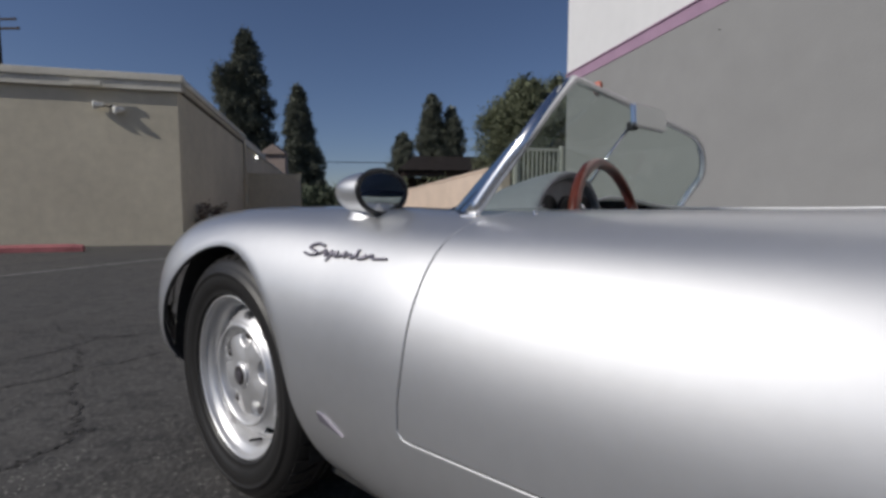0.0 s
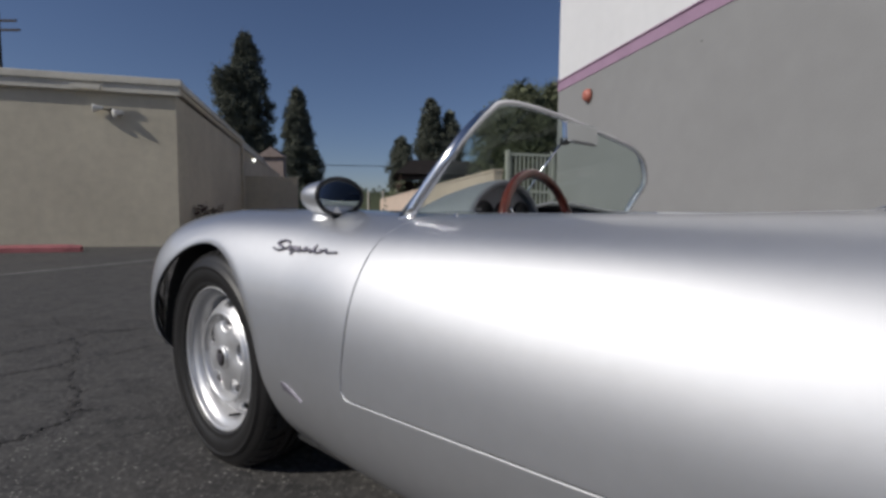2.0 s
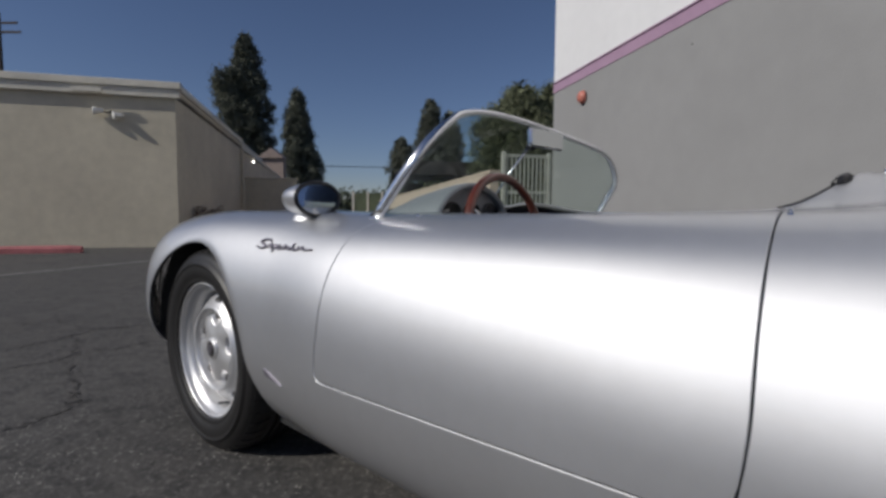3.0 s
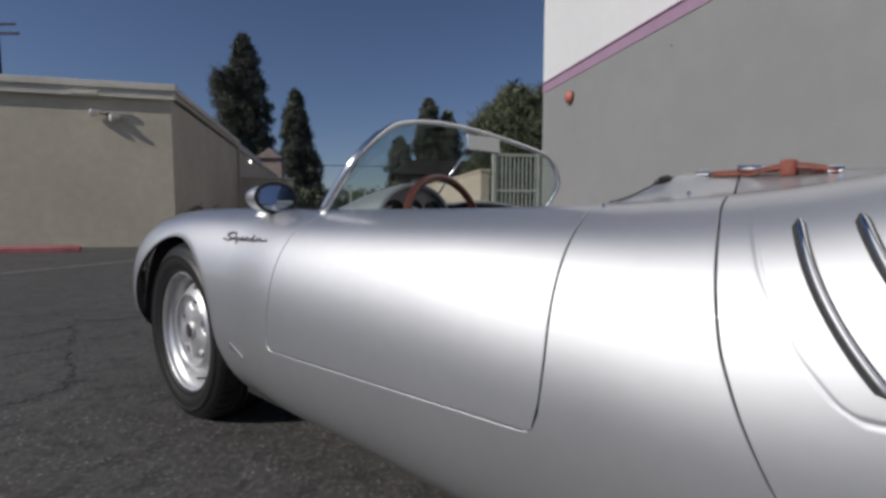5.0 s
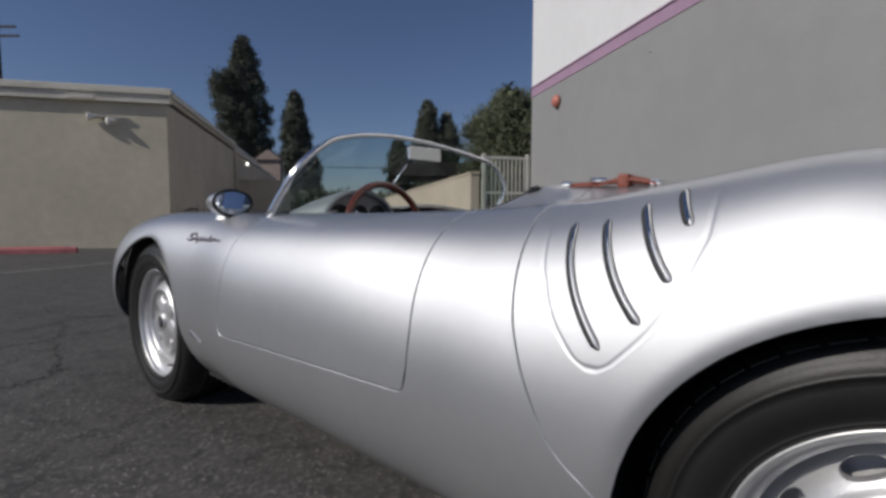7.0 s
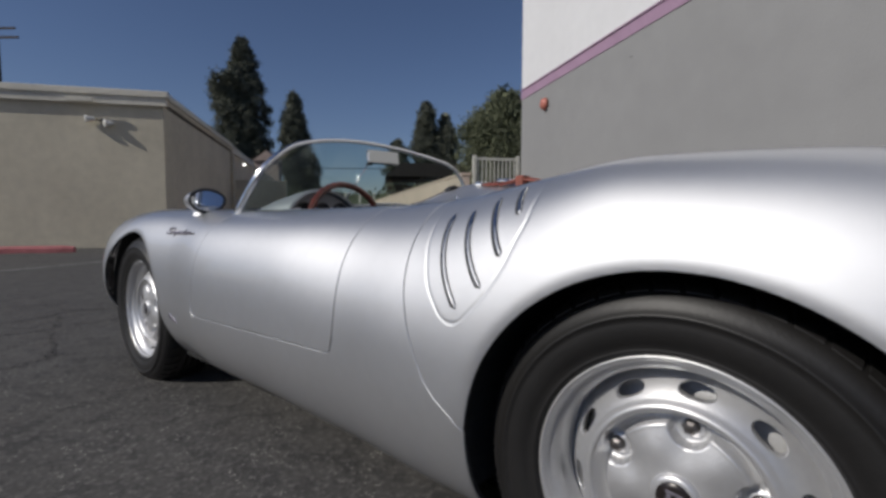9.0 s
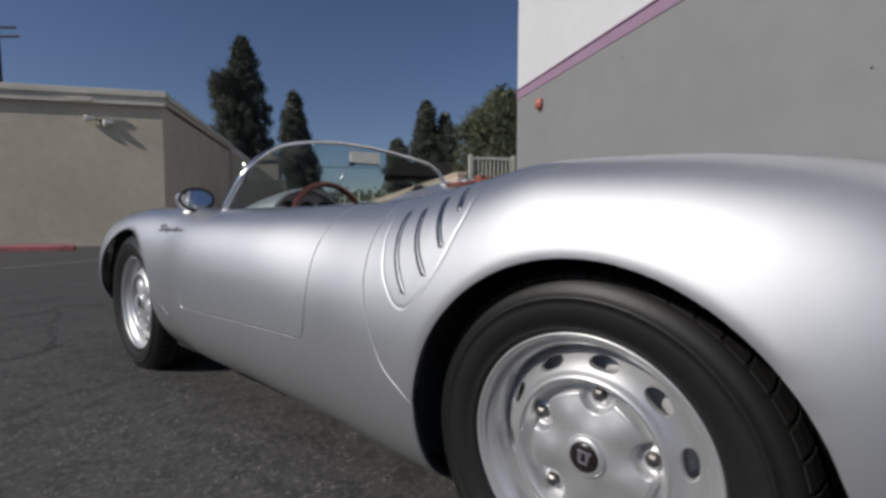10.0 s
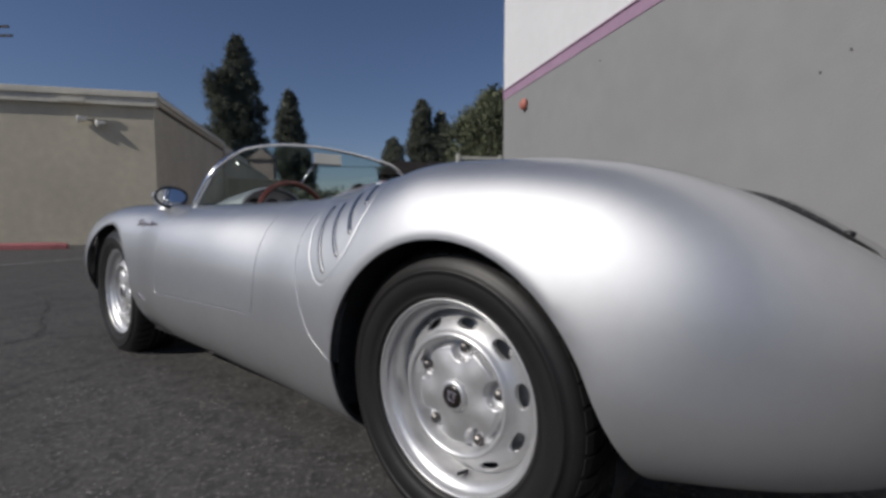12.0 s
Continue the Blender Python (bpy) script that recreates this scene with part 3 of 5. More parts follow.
# ---- beyond: gate, peach wall, carport, bushes, pole, cable ----
def picket_gate(m, width, height):
    ob = thing("picket_gate", m, "pale painted metal gate with upright bars", "gate")
    for x in (0.04, width - 0.04):
        part("post", box_bm(x - 0.04, x + 0.04, -0.04, 0.04, 0, height + 0.04, 0.006), GATE, ob)
    for z in (0.15, 1.2, height - 0.04):
        part("rail", box_bm(0.08, width - 0.08, -0.02, 0.02, z - 0.03, z + 0.03, 0.004), GATE, ob)
    n = 10
    bar = None
    for k in range(n):
        x = 0.08 + (width - 0.16) * (k + 0.5) / n
        if bar is None:
            bar = part("bar", box_bm(-0.014, 0.014, -0.014, 0.014, 0.05, height - 0.05), GATE, ob)
            bar.location.x = x
        else:
            b = bar.copy()
            scene.collection.objects.link(b)
            b.location.x = x
    return ob


picket_gate(frame_at(1.32, 10.0), 1.12, 2.02)
yard = tagged(new("yard_wall"), "low peach rendered yard wall with a plain cap", "wall", kind="structure")
yard.matrix_world = frame_at(1.26, 10.0)
part("wall", box_bm(-0.2, 0.0, 0, 26, 0, 1.6, 0.01), PEACH, yard)
part("wall_cap", box_bm(-0.22, 0.02, -0.02, 26, 1.602, 1.66, 0.01), PEACH, yard)


def carport(m):
    ob = thing("carport", m, "dark shingled carport roof on timber posts", "carport")
    bm = bmesh.new()
    a = [bm.verts.new(p) for p in ((-3.2, -2, 3.05), (3.2, -2, 3.05), (3.2, 0.3, 4.1), (-2.2, 0.3, 4.1), (-3.2, 3, 3.05), (3.2, 3, 3.05))]
    bm.faces.new((a[0], a[1], a[2], a[3])), bm.faces.new((a[3], a[2], a[5], a[4])), bm.faces.new((a[0], a[3], a[4]))
    bmesh.ops.solidify(bm, geom=bm.faces[:], thickness=0.16)
    part("roof", bm, ROOF_DARK, ob)
    for x in (-2.9, -1.0, 1.0, 2.9):
        for y in (-1.7, 2.7):
            part("post", box_bm(x - 0.08, x + 0.08, y - 0.08, y + 0.08, 0, 3.05, 0.01), TIMBER, ob)
    part("beam", box_bm(-3, 3, -1.8, -1.6, 2.7, 2.92, 0.01), TIMBER, ob)
    part("back_panel", box_bm(-3, 3, 2.8, 2.9, 0, 2.9), TIMBER, ob)
    return ob


carport(Matrix.Translation((-0.1, 30, 0)) @ pose(0, 0, 0, 0, 0, 8))


def leaf_cloud(sites, size, per, rng):
    """Many small leaves round the given sites (place, spread)."""
    verts, faces = [], []
    for (cx, cy, cz), spread in sites:
        for _ in range(per):
            d = Vector((rng.gauss(0, 1), rng.gauss(0, 1), rng.gauss(0, 1)))
            p = Vector((cx, cy, cz)) + d * spread * 0.42
            a = Vector((rng.uniform(-1, 1), rng.uniform(-1, 1), rng.uniform(-1, 1))).normalized()
            b = a.cross(Vector((rng.uniform(-1, 1), rng.uniform(-1, 1), rng.uniform(-1, 1)))).normalized()
            s = size * rng.uniform(0.6, 1.3)
            k = len(verts)
            verts += [p - a * s, p + b * s * 0.55, p + a * s, p - b * s * 0.55]
            faces.append((k, k + 1, k + 2, k + 3))
    return verts, faces


def tree(x, y, shape, mat, label, seed, clumps=500, leaf=0.3, per=40, clump=0.9):
    """A tapered trunk with limbs and a crown of leaf clumps; shape lists the crown's (height, sideways shift, half width)."""
    rng = random.Random(seed)
    ob = thing("tree", Matrix.Translation((x, y, 0)), label, "tree")
    shift = smooth_curve([(z, dx) for z, dx, w in shape])
    half = smooth_curve([(z, w) for z, dx, w in shape])
    base, height = shape[0][0], shape[-1][0]
    top = height * 0.95
    stem = (0, 0.2, 0.45, 0.7, 1)
    bm = tube_bm([(shift(max(base, top * q)) * min(1, 2 * q), 0, top * q) for q in stem], [0.016 * height * (1 - 0.9 * q) for q in stem], 9)
    for k in range(16):
        z = base + (top - base) * (0.05 + 0.9 * k / 16)
        a, r = rng.uniform(0, 6.28), half(z) * 0.85
        s = Vector((shift(z), 0, z))
        tube_bm([s, s + Vector((math.cos(a) * r * 0.5, math.sin(a) * r * 0.5, 0.2 * r)), s + Vector((math.cos(a) * r, math.sin(a) * r, 0.5 * r))], [0.004 * height, 0.003 * height, 0.001 * height], 5, bm)
    part("trunk", bm, BARK, ob, smooth=True)
    outer, inner = [], []
    while len(outer) < clumps:
        z = base + (height - base) * rng.random()
        if rng.random() > 0.25 + half(z) / max(w for q, dx, w in shape):
            continue
        a = rng.uniform(0, 6.28)
        r = max(0.0, half(z) - 0.35 * clump) * (0.55 + 0.45 * rng.random() ** 0.5) * (1 + 0.5 * noise.noise(Vector((math.cos(a) * 1.6, math.sin(a) * 1.6, z / height * 9 + seed))))
        outer.append(((shift(z) + math.cos(a) * r, math.sin(a) * r, z), rng.uniform(0.6, 1.15) * clump))
        if rng.random() < 0.5:
            inner.append(((shift(z) + math.cos(a) * r * 0.5, math.sin(a) * r * 0.5, z - 0.3 * clump), clump))
    v, f = leaf_cloud(outer, leaf, per, rng)
    v2, f2 = leaf_cloud(inner, leaf * 3, per // 3, rng)
    mesh_object("crown", v + v2, f + [tuple(i + len(v) for i in q) for q in f2], mat, ob)
    return ob


tree(-38.0, 90, [(4, 0, 3.0), (8, 0.6, 4.4), (12, 0.3, 5.0), (16.3, -0.3, 5.2), (21, -0.7, 5.4), (25.3, -0.9, 5.0), (26.8, -0.2, 3.3), (28.4, 0.1, 2.6), (31, 0.0, 1.7), (33.4, 0, 0.5)], LEAF_DARK,
     "tall dark green columnar cypress behind the buildings", 3, 620, 0.19, 110, 1.15)
tree(-28.5, 90, [(1.5, 2.0, 3.0), (4, 1.8, 3.4), (9, 0.9, 3.8), (12, 0.5, 3.3), (15.1, -0.1, 2.8), (18.1, -0.2, 2.4), (20.5, 0, 1.7), (23.6, 0, 0.5)], LEAF_DARK,
     "tall dark green cypress with a narrow leaning tip", 5, 480, 0.17, 110, 0.95)
tree(-9.1, 92, [(2.2, -0.3, 1.9), (6.1, -0.3, 2.2), (9.8, 0, 2.5), (12.3, 0.1, 2.0), (15.2, 0.1, 0.5)], LEAF_DARK, "small dark green conical tree", 7, 260, 0.16, 90, 0.8)
tree(-3.5, 92, [(3, -0.4, 2.6), (12.3, -0.4, 2.9), (16, -0.2, 2.5), (19.7, 0, 1.9), (22.3, 0, 0.5)], LEAF_DARK, "pair of dark green conifers standing together", 9, 340, 0.16, 90, 0.85)
tree(0.0, 93, [(3, -0.5, 3.0), (10.4, -0.6, 3.4), (13.5, -0.1, 2.9), (17.2, 0.2, 1.8), (20.1, 0, 0.5)], LEAF_DARK, "pair of dark green conifers standing together", 11, 340, 0.16, 90, 0.85)
tree(3.3, 22, [(1.2, 0, 1.4), (2.6, 0.0, 2.0), (4.2, -0.1, 2.0), (5.4, 0.0, 1.5), (6.4, 0.1, 0.45)], LEAF_MID, "broad bushy olive-green tree beside the tall building", 13, 420, 0.055, 130, 0.5)
tree(5.0, 23, [(1.2, 0, 1.4), (3.2, 0, 1.9), (4.8, 0, 1.7), (6.1, 0, 0.9), (6.75, 0, 0.35)], LEAF_MID, "broad bushy olive-green tree beside the tall building", 15, 360, 0.055, 130, 0.5)
tree(-6.6, 75, [(1.0, 0, 0.7), (6, 0, 0.85), (9.6, 0, 0.25)], LEAF_DARK, "slim dark green young conifer", 17, 70, 0.2, 30, 0.45)


def hedge():
    rng = random.Random(21)
    sites = [((rng.uniform(-26, 6), rng.uniform(78, 84), rng.uniform(0.3, 4.2)), 1.4) for _ in range(260)]
    return leaf_cloud(sites, 0.35, 26, rng)


# Added out of view behind the camera, so the mirrors reflect a dark horizon.
def reflection_treeline():
    rng = random.Random(31)
    sites = []
    for _ in range(420):
        a = rng.uniform(math.pi * 0.95, math.pi * 2.05)
        sites.append(((math.cos(a) * 55 + rng.uniform(-3, 3), math.sin(a) * 48 + rng.uniform(-3, 3), rng.uniform(0.2, 4.0) * (1 + 0.5 * math.sin(5 * a))), 2.6))
    return leaf_cloud(sites, 0.7, 22, rng)


tagged(mesh_object("unseen_treeline", *reflection_treeline(), BUSH), "unseen low line of trees behind the camera, added for reflections", "trees", kind="stuff")
tagged(mesh_object("far_shrubs", *hedge(), BUSH), "far line of grey-green shrubs along the lot's edge", "shrubs", kind="stuff")
shrub_rng = random.Random(8)
tagged(mesh_object("carport_shrubs", *leaf_cloud([((shrub_rng.uniform(-3.4, 2.6), shrub_rng.uniform(27.3, 28), shrub_rng.uniform(0.3, 2.3)), 0.6) for _ in range(70)], 0.14, 24, shrub_rng), LEAF_MID),
       "dense green shrubs in front of the carport", "shrubs", kind="stuff")


def utility_pole(x, y, height, arm=1.0):
    ob = thing("utility_pole", Matrix.Translation((x, y, 0)), "dark wooden utility pole with cross arms", "pole")
    part("pole", tube_bm([(0, 0, 0), (0, 0, height * 0.5), (0, 0, height)], [0.17 * arm, 0.15 * arm, 0.12 * arm], 10), POLE, ob, smooth=True)
    for z, w in ((height - 0.7 * arm, 1.3), (height - 1.3 * arm, 1.5)):
        part("cross_arm", box_bm(-0.5 * arm, w * arm, -0.06, 0.06, z - 0.07 * arm, z + 0.07 * arm, 0.01), POLE, ob)
        for px in (0.5 * arm, 0.95 * arm, (w - 0.1) * arm):
            part("insulator", lathe_bm([(0, 0.0), (0.03, 0.0), (0.04, 0.06), (0.02, 0.12), (0, 0.13)], 8), POLE, ob).matrix_local = pose(px, 0, z + 0.06 * arm, 90)
    return ob


utility_pole(-51.4, 55, 23.4, 1.7)
for x, h in ((-43, 10.9), (32, 11.2)):
    utility_pole(x, 95, h)
cable = thing("overhead_cable", Matrix.Translation((0, 95, 0)), "thin black overhead cable sagging slightly", "cable")
part("wire", tube_bm([(x, 0, 10.1 + 0.0006 * (x + 8) ** 2) for x in range(-43, 33, 5)], 0.075, 6), CABLE, cable)

# house far behind the annex
far = thing("far_house", Matrix.Translation((-17.8, 48, 0)), "pinkish-brown rendered house gable behind the annex", "house", kind="structure")
part("wall", box_bm(-1.2, 1.2, 0, 0.9, 0, 6.3), BRICKISH, far)
bm = bmesh.new()
a = [bm.verts.new(p) for p in ((-1.4, -0.3, 6.3), (1.4, -0.3, 6.3), (1.4, 1.0, 6.3), (-1.4, 1.0, 6.3), (0.1, -0.3, 7.3), (0.1, 1.0, 7.3))]
for f in ((0, 1, 4), (2, 3, 5), (1, 2, 5, 4), (3, 0, 4, 5), (0, 3, 2, 1)):
    bm.faces.new([a[i] for i in f])
part("roof", bm, BRICKISH, far)


def dry_plant(x, y):
    """A low clump of dry brown stems beside the side wall."""
    rng = random.Random(4)
    ob = thing("dry_shrub", Matrix.Translation((x, y, 0)), "dry brown shrub against the side wall", "shrub")
    bm = bmesh.new()
    for _ in range(26):
        a, r, h = rng.uniform(0, 6.28), rng.uniform(0.1, 0.34), rng.uniform(0.3, 0.8)
        tube_bm([(0, 0, 0), (math.cos(a) * r * 0.5, math.sin(a) * r * 0.5, h * 0.6), (math.cos(a) * r, math.sin(a) * r, h)], [0.02, 0.014, 0.006], 5, bm)
    part("stems", bm, TIMBER, ob)
    mesh_object("leaves", *leaf_cloud([((rng.uniform(-0.28, 0.28), rng.uniform(-0.3, 0.3), rng.uniform(0.4, 0.8)), 0.13) for _ in range(26)], 0.035, 22, rng), TIMBER, ob)
    return ob


dry_plant(-5.42, 10.75)


def lot_fence(x, y):
    ob = thing("lot_fence", Matrix.Translation((x, y, 0)), "grey-green panel fence with pale posts beyond the lot", "fence")
    for k in range(4):
        part("post", box_bm(k * 0.95 - 0.06, k * 0.95 + 0.06, -0.06, 0.06, 0, 2.2, 0.01), GATE, ob)
        if k < 3:
            part("panel", box_bm(k * 0.95 + 0.06, k * 0.95 + 0.89, -0.02, 0.02, 0.1, 2.1), BUSH, ob)
    return ob


lot_fence(-6.1, 31)


# ---- the car ----
def ramp(x, a, b):
    """0 at a, 1 at b, eased."""
    q = max(0.0, min(1.0, (x - a) / (b - a)))
    return q * q * (3 - 2 * q)


CAR = pose(1.5421, 0.3529, 0, 0, 0, 140.02)
car = thing("car", CAR, "low silver open two-seat sports car with steel wheels", "car")

seam_low = smooth_curve([(0.24, 0.235), (0.3, 0.314), (0.337, 0.361), (0.36, 0.396), (0.385, 0.42), (0.41, 0.435), (0.45, 0.455), (0.475, 0.466), (0.51, 0.479), (0.54, 0.489), (0.572, 0.496), (0.605, 0.502), (0.65, 0.509), (0.675, 0.513), (0.7, 0.519), (0.72, 0.523)])
door_front = smooth_curve([(0.36, 1.466), (0.41, 1.463), (0.46, 1.456), (0.51, 1.451), (0.55, 1.447), (0.59, 1.442), (0.62, 1.439), (0.655, 1.434), (0.684, 1.415), (0.703, 1.38)])
door_back = smooth_curve([(0.36, 0.722), (0.41, 0.717), (0.45, 0.712), (0.5, 0.709), (0.58, 0.71), (0.65, 0.711), (0.71, 0.712)])
panel_front = smooth_curve([(0.5, 0.374), (0.504, 0.379), (0.513, 0.389), (0.531, 0.405), (0.548, 0.419), (0.575, 0.435), (0.6, 0.446), (0.622, 0.457), (0.658, 0.469), (0.7, 0.48), (0.76, 0.485)])
panel_back = smooth_curve([(0.5, 0.343), (0.503, 0.34), (0.517, 0.326), (0.562, 0.287), (0.607, 0.261), (0.645, 0.248), (0.682, 0.237), (0.715, 0.236), (0.76, 0.236)])


def seam_u(s, p):
    return seam_low(p.z) if s < 0.62 else 0.521 + 0.045 * min(1.0, (s - 0.62) / 0.3)


def rounded(a, b, r):
    return math.hypot(a + r, b + r) - r if a > -r and b > -r else max(a, b)


def door_edge(u, s, p):
    """Below zero inside the door."""
    if s > 0.9:
        return 1.0
    side = max(u - door_front(p.z), door_back(p.z) - u)
    return rounded(side, 0.36 + 0.012 * (1.42 - u) / 0.7 - p.z, 0.022)


def panel_edge(u, s, p):
    if s > 0.6:
        return 1.0
    return rounded(max(u - panel_front(p.z), panel_back(p.z) - u), 0.5 - p.z, 0.012)


def cockpit_edge(u, s, p):
    """Below zero inside the cockpit's opening."""
    if s < 0.5:
        return 1.0
    return abs((u - 1.04) / 0.44) ** 3.2 + abs(p.y / 0.535) ** 3.2 - 1


def arch_edge(hub, r, back):
    """Below zero inside a wheel's opening; it widens towards its feet."""
    def edge(u, s, p):
        if s > 0.6:
            return 1.0
        du, dz = u - hub, p.z - HUB_Z
        flare = 0.0
        if dz < 0.1:
            flare = (0.1 - dz) ** 1.5 * (0.9 if (du < 0) == back else 0.04)
        d = math.hypot(du, max(dz, 0.0)) - r - flare
        return d
    return edge


rear_arch, front_arch = (arch_edge(hub, r, True) for hub, r, roll in ARCHES)


def body_normal(u, s):
    e = 0.002
    a = body_point(min(u + e, NOSE), s) - body_point(max(u - e, TAIL), s)
    b = body_point(u, min(s + e, 1)) - body_point(u, max(s - e, 0))
    n = a.cross(b)
    n = n.normalized() if n.length > 1e-9 else Vector((0, 0, 1))
    return -n if n.y < 0 or (n.z < 0 and s > 0.6) else n


def offset_point(d):
    return lambda u, s: body_point(u, s) + body_normal(u, s) * d


S_ROWS = [0.25 * k / 20 for k in range(20)] + [0.25 + 0.4 * k / 56 for k in range(56)] + [0.65 + 0.35 * k / 22 for k in range(23)]
FRONT_U_ROWS = [0.3 + 2.0 * k / 130 for k in range(130)] + [2.3 + (NOSE - 0.0008 - 2.3) * math.sin(math.pi / 2 * k / 36) for k in range(37)]
REAR_U_ROWS = [TAIL + 0.0008 + (-0.25 - TAIL) * (1 - math.cos(math.pi / 2 * k / 34)) for k in range(34)] + [-0.25 + 0.88 * k / 90 for k in range(91)]
G = 0.0022

lipped("body", *clipped(FRONT_U_ROWS, S_ROWS, body_point, [
    lambda u, s, p: u - seam_u(s, p) - G, lambda u, s, p: door_edge(u, s, p) - G, cockpit_edge, front_arch, rear_arch]), PAINT, car, 0.012, "silver front body with fenders and cowl", dark=GAP_SHADE)
lipped("right_body", *(lambda vf: ([Vector((v.x, -v.y, v.z)) for v in vf[0]], vf[1]))(clipped(FRONT_U_ROWS[::2], S_ROWS[::2], body_point, [
    lambda u, s, p: u - seam_u(s, p) - G, cockpit_edge, front_arch, rear_arch])), PAINT, car, 0.0)
lipped("rear_body", *clipped(REAR_U_ROWS, S_ROWS, body_point, [
    lambda u, s, p: seam_u(s, p) - u - G, cockpit_edge, rear_arch, lambda u, s, p: panel_edge(u, s, p) - 0.006]), PAINT, car, 0.012, "silver hinged rear body section", dark=GAP_SHADE)
lipped("right_rear_body", *(lambda vf: ([Vector((v.x, -v.y, v.z)) for v in vf[0]], vf[1]))(clipped(REAR_U_ROWS[::2], S_ROWS[::2], body_point, [
    lambda u, s, p: seam_u(s, p) - u - G, cockpit_edge, rear_arch])), PAINT, car, 0.0)
DOOR_U = [0.62 + 0.86 * k / 80 for k in range(81)]
door = lipped("door", *clipped(DOOR_U, S_ROWS[10:94], body_point, [lambda u, s, p: -door_edge(u, s, p) - G, cockpit_edge]), PAINT, car, 0.012, "silver door panel with a thin shut line", dark=GAP_SHADE)


def vent_point(u, s):
    """The vent panel, set off by a pressed groove that fades towards the deck."""
    p = body_point(u, s)
    groove = max(0.0, 1 - abs(panel_edge(u, s, p)) / 0.0055)
    return p + body_normal(u, s) * (0.0003 - 0.001 * groove * groove * (3 - 2 * groove) * ramp(s, 0.58, 0.47))


vent = lipped("vent_panel", *clipped([0.22 + 0.31 * k / 190 for k in range(191)], [0.27 + 0.33 * k / 190 for k in range(191)], vent_point, [lambda u, s, p: 0.008 - panel_edge(u, s, p)]), PAINT, car, 0.0, "silver louvred vent panel")
# dark sheets behind the shut lines, shade laid in as colour
mesh_object("shut_gap_shade", *clipped(DOOR_U, S_ROWS[10:94], offset_point(-0.011), [lambda u, s, p: 0.03 - door_edge(u, s, p), lambda u, s, p: door_edge(u, s, p) + 0.03, cockpit_edge]), GAP_SHADE, car, smooth=True)
mesh_object("seam_gap_shade", *clipped([0.3 + 0.34 * k / 60 for k in range(61)], S_ROWS[10:], offset_point(-0.011), [lambda u, s, p: 0.03 - abs(u - seam_u(s, p)), rear_arch, cockpit_edge]), GAP_SHADE, car, smooth=True)


def s_at(u, z):
    """The body's row at the height z of its side."""
    lo, hi = 0.0, 0.65
    for _ in range(30):
        m = (lo + hi) / 2
        lo, hi = (m, hi) if body_point(u, m).z < z else (lo, m)
    return (lo + hi) / 2


def on_side(u, z, d=0.0):
    s = s_at(u, z)
    return body_point(u, s) + body_normal(u, s) * d


def louvre(path):
    """A pressed louvre: a rib that rises from a dark slit at its front edge, with a painted shadow line behind."""
    pts = []
    n = 22
    for k in range(n + 1):
        q = k / n
        (u0, z0), (u1, z1), (u2, z2) = path
        pts.append(((1 - q) ** 2 * u0 + 2 * q * (1 - q) * u1 + q * q * u2, (1 - q) ** 2 * z0 + 2 * q * (1 - q) * z1 + q * q * z2))
    verts, faces, shade_slot_v, shade_slot_f = [], [], [], []
    m = 11
    for k, (u, z) in enumerate(pts):
        q = k / n
        (ua, za), (ub, zb) = pts[max(k - 1, 0)], pts[min(k + 1, n)]
        size = math.hypot(ub - ua, zb - za)
        pu, pz = -(zb - za) / size, (ub - ua) / size
        length = sum(math.hypot(b[0] - a[0], b[1] - a[1]) for a, b in zip(pts, pts[1:]))
        near = min(q, 1 - q) * length / 0.011
        end = (1 - (1 - near) ** 2) ** 0.5 if near < 1 else 1.0
        for j in range(m):
            c = j / (m - 1)
            across = (0.0042 - 0.0084 * c) * (0.25 + 0.75 * end)
            lift = end * 0.0034 * math.sin(math.pi * c) ** 0.8
            verts.append(on_side(u + across * pu, z + across * pz, 0.0007 + lift))
        # wide strip: the front opening; thin strip: shadow line painted along the rear
        for across in (0.004, 0.0086, -0.004, -0.0054):
            shade_slot_v.append(on_side(u + across * pu * (0.25 + 0.75 * end), z + across * pz * (0.25 + 0.75 * end), 0.0014))
        if k:
            for j in range(m - 1):
                faces.append(((k - 1) * m + j, (k - 1) * m + j + 1, k * m + j + 1, k * m + j))
            shade_slot_f += [(4 * k - 4, 4 * k - 3, 4 * k + 1, 4 * k), (4 * k - 2, 4 * k - 1, 4 * k + 3, 4 * k + 2)]
    rib = mesh_object("louvre", verts, faces, PAINT, vent, smooth=True)
    mesh_object("shade_slot", shade_slot_v, shade_slot_f, GAP_SHADE, rib)


for way in (((0.43, 0.689), (0.41, 0.6), (0.348, 0.526)), ((0.376, 0.695), (0.35, 0.615), (0.3, 0.566)), ((0.326, 0.717), (0.3, 0.653), (0.27, 0.62)), ((0.281, 0.736), (0.27, 0.708), (0.258, 0.688))):
    louvre(way)

# rolled edge of the cockpit's opening
rim_line = []
for k in range(120):
    a = 2 * math.pi * k / 120
    c, d = math.cos(a), math.sin(a)
    u, v = 1.04 + 0.442 * math.copysign(abs(c) ** (2 / 3.2), c), 0.537 * math.copysign(abs(d) ** (2 / 3.2), d)
    lo, hi = 0.4, 1.0
    for _ in range(26):
        m = (lo + hi) / 2
        lo, hi = (m, hi) if body_point(u, m).y > abs(v) else (lo, m)
    rim_line.append(Vector((u, v, body_point(u, lo).z + (0.007 if v < 0 else -0.004))))
part("cockpit_rim", tube_bm(rim_line, 0.005, 8, closed=True), PAINT, car, "rolled silver edge round the cockpit", smooth=True)

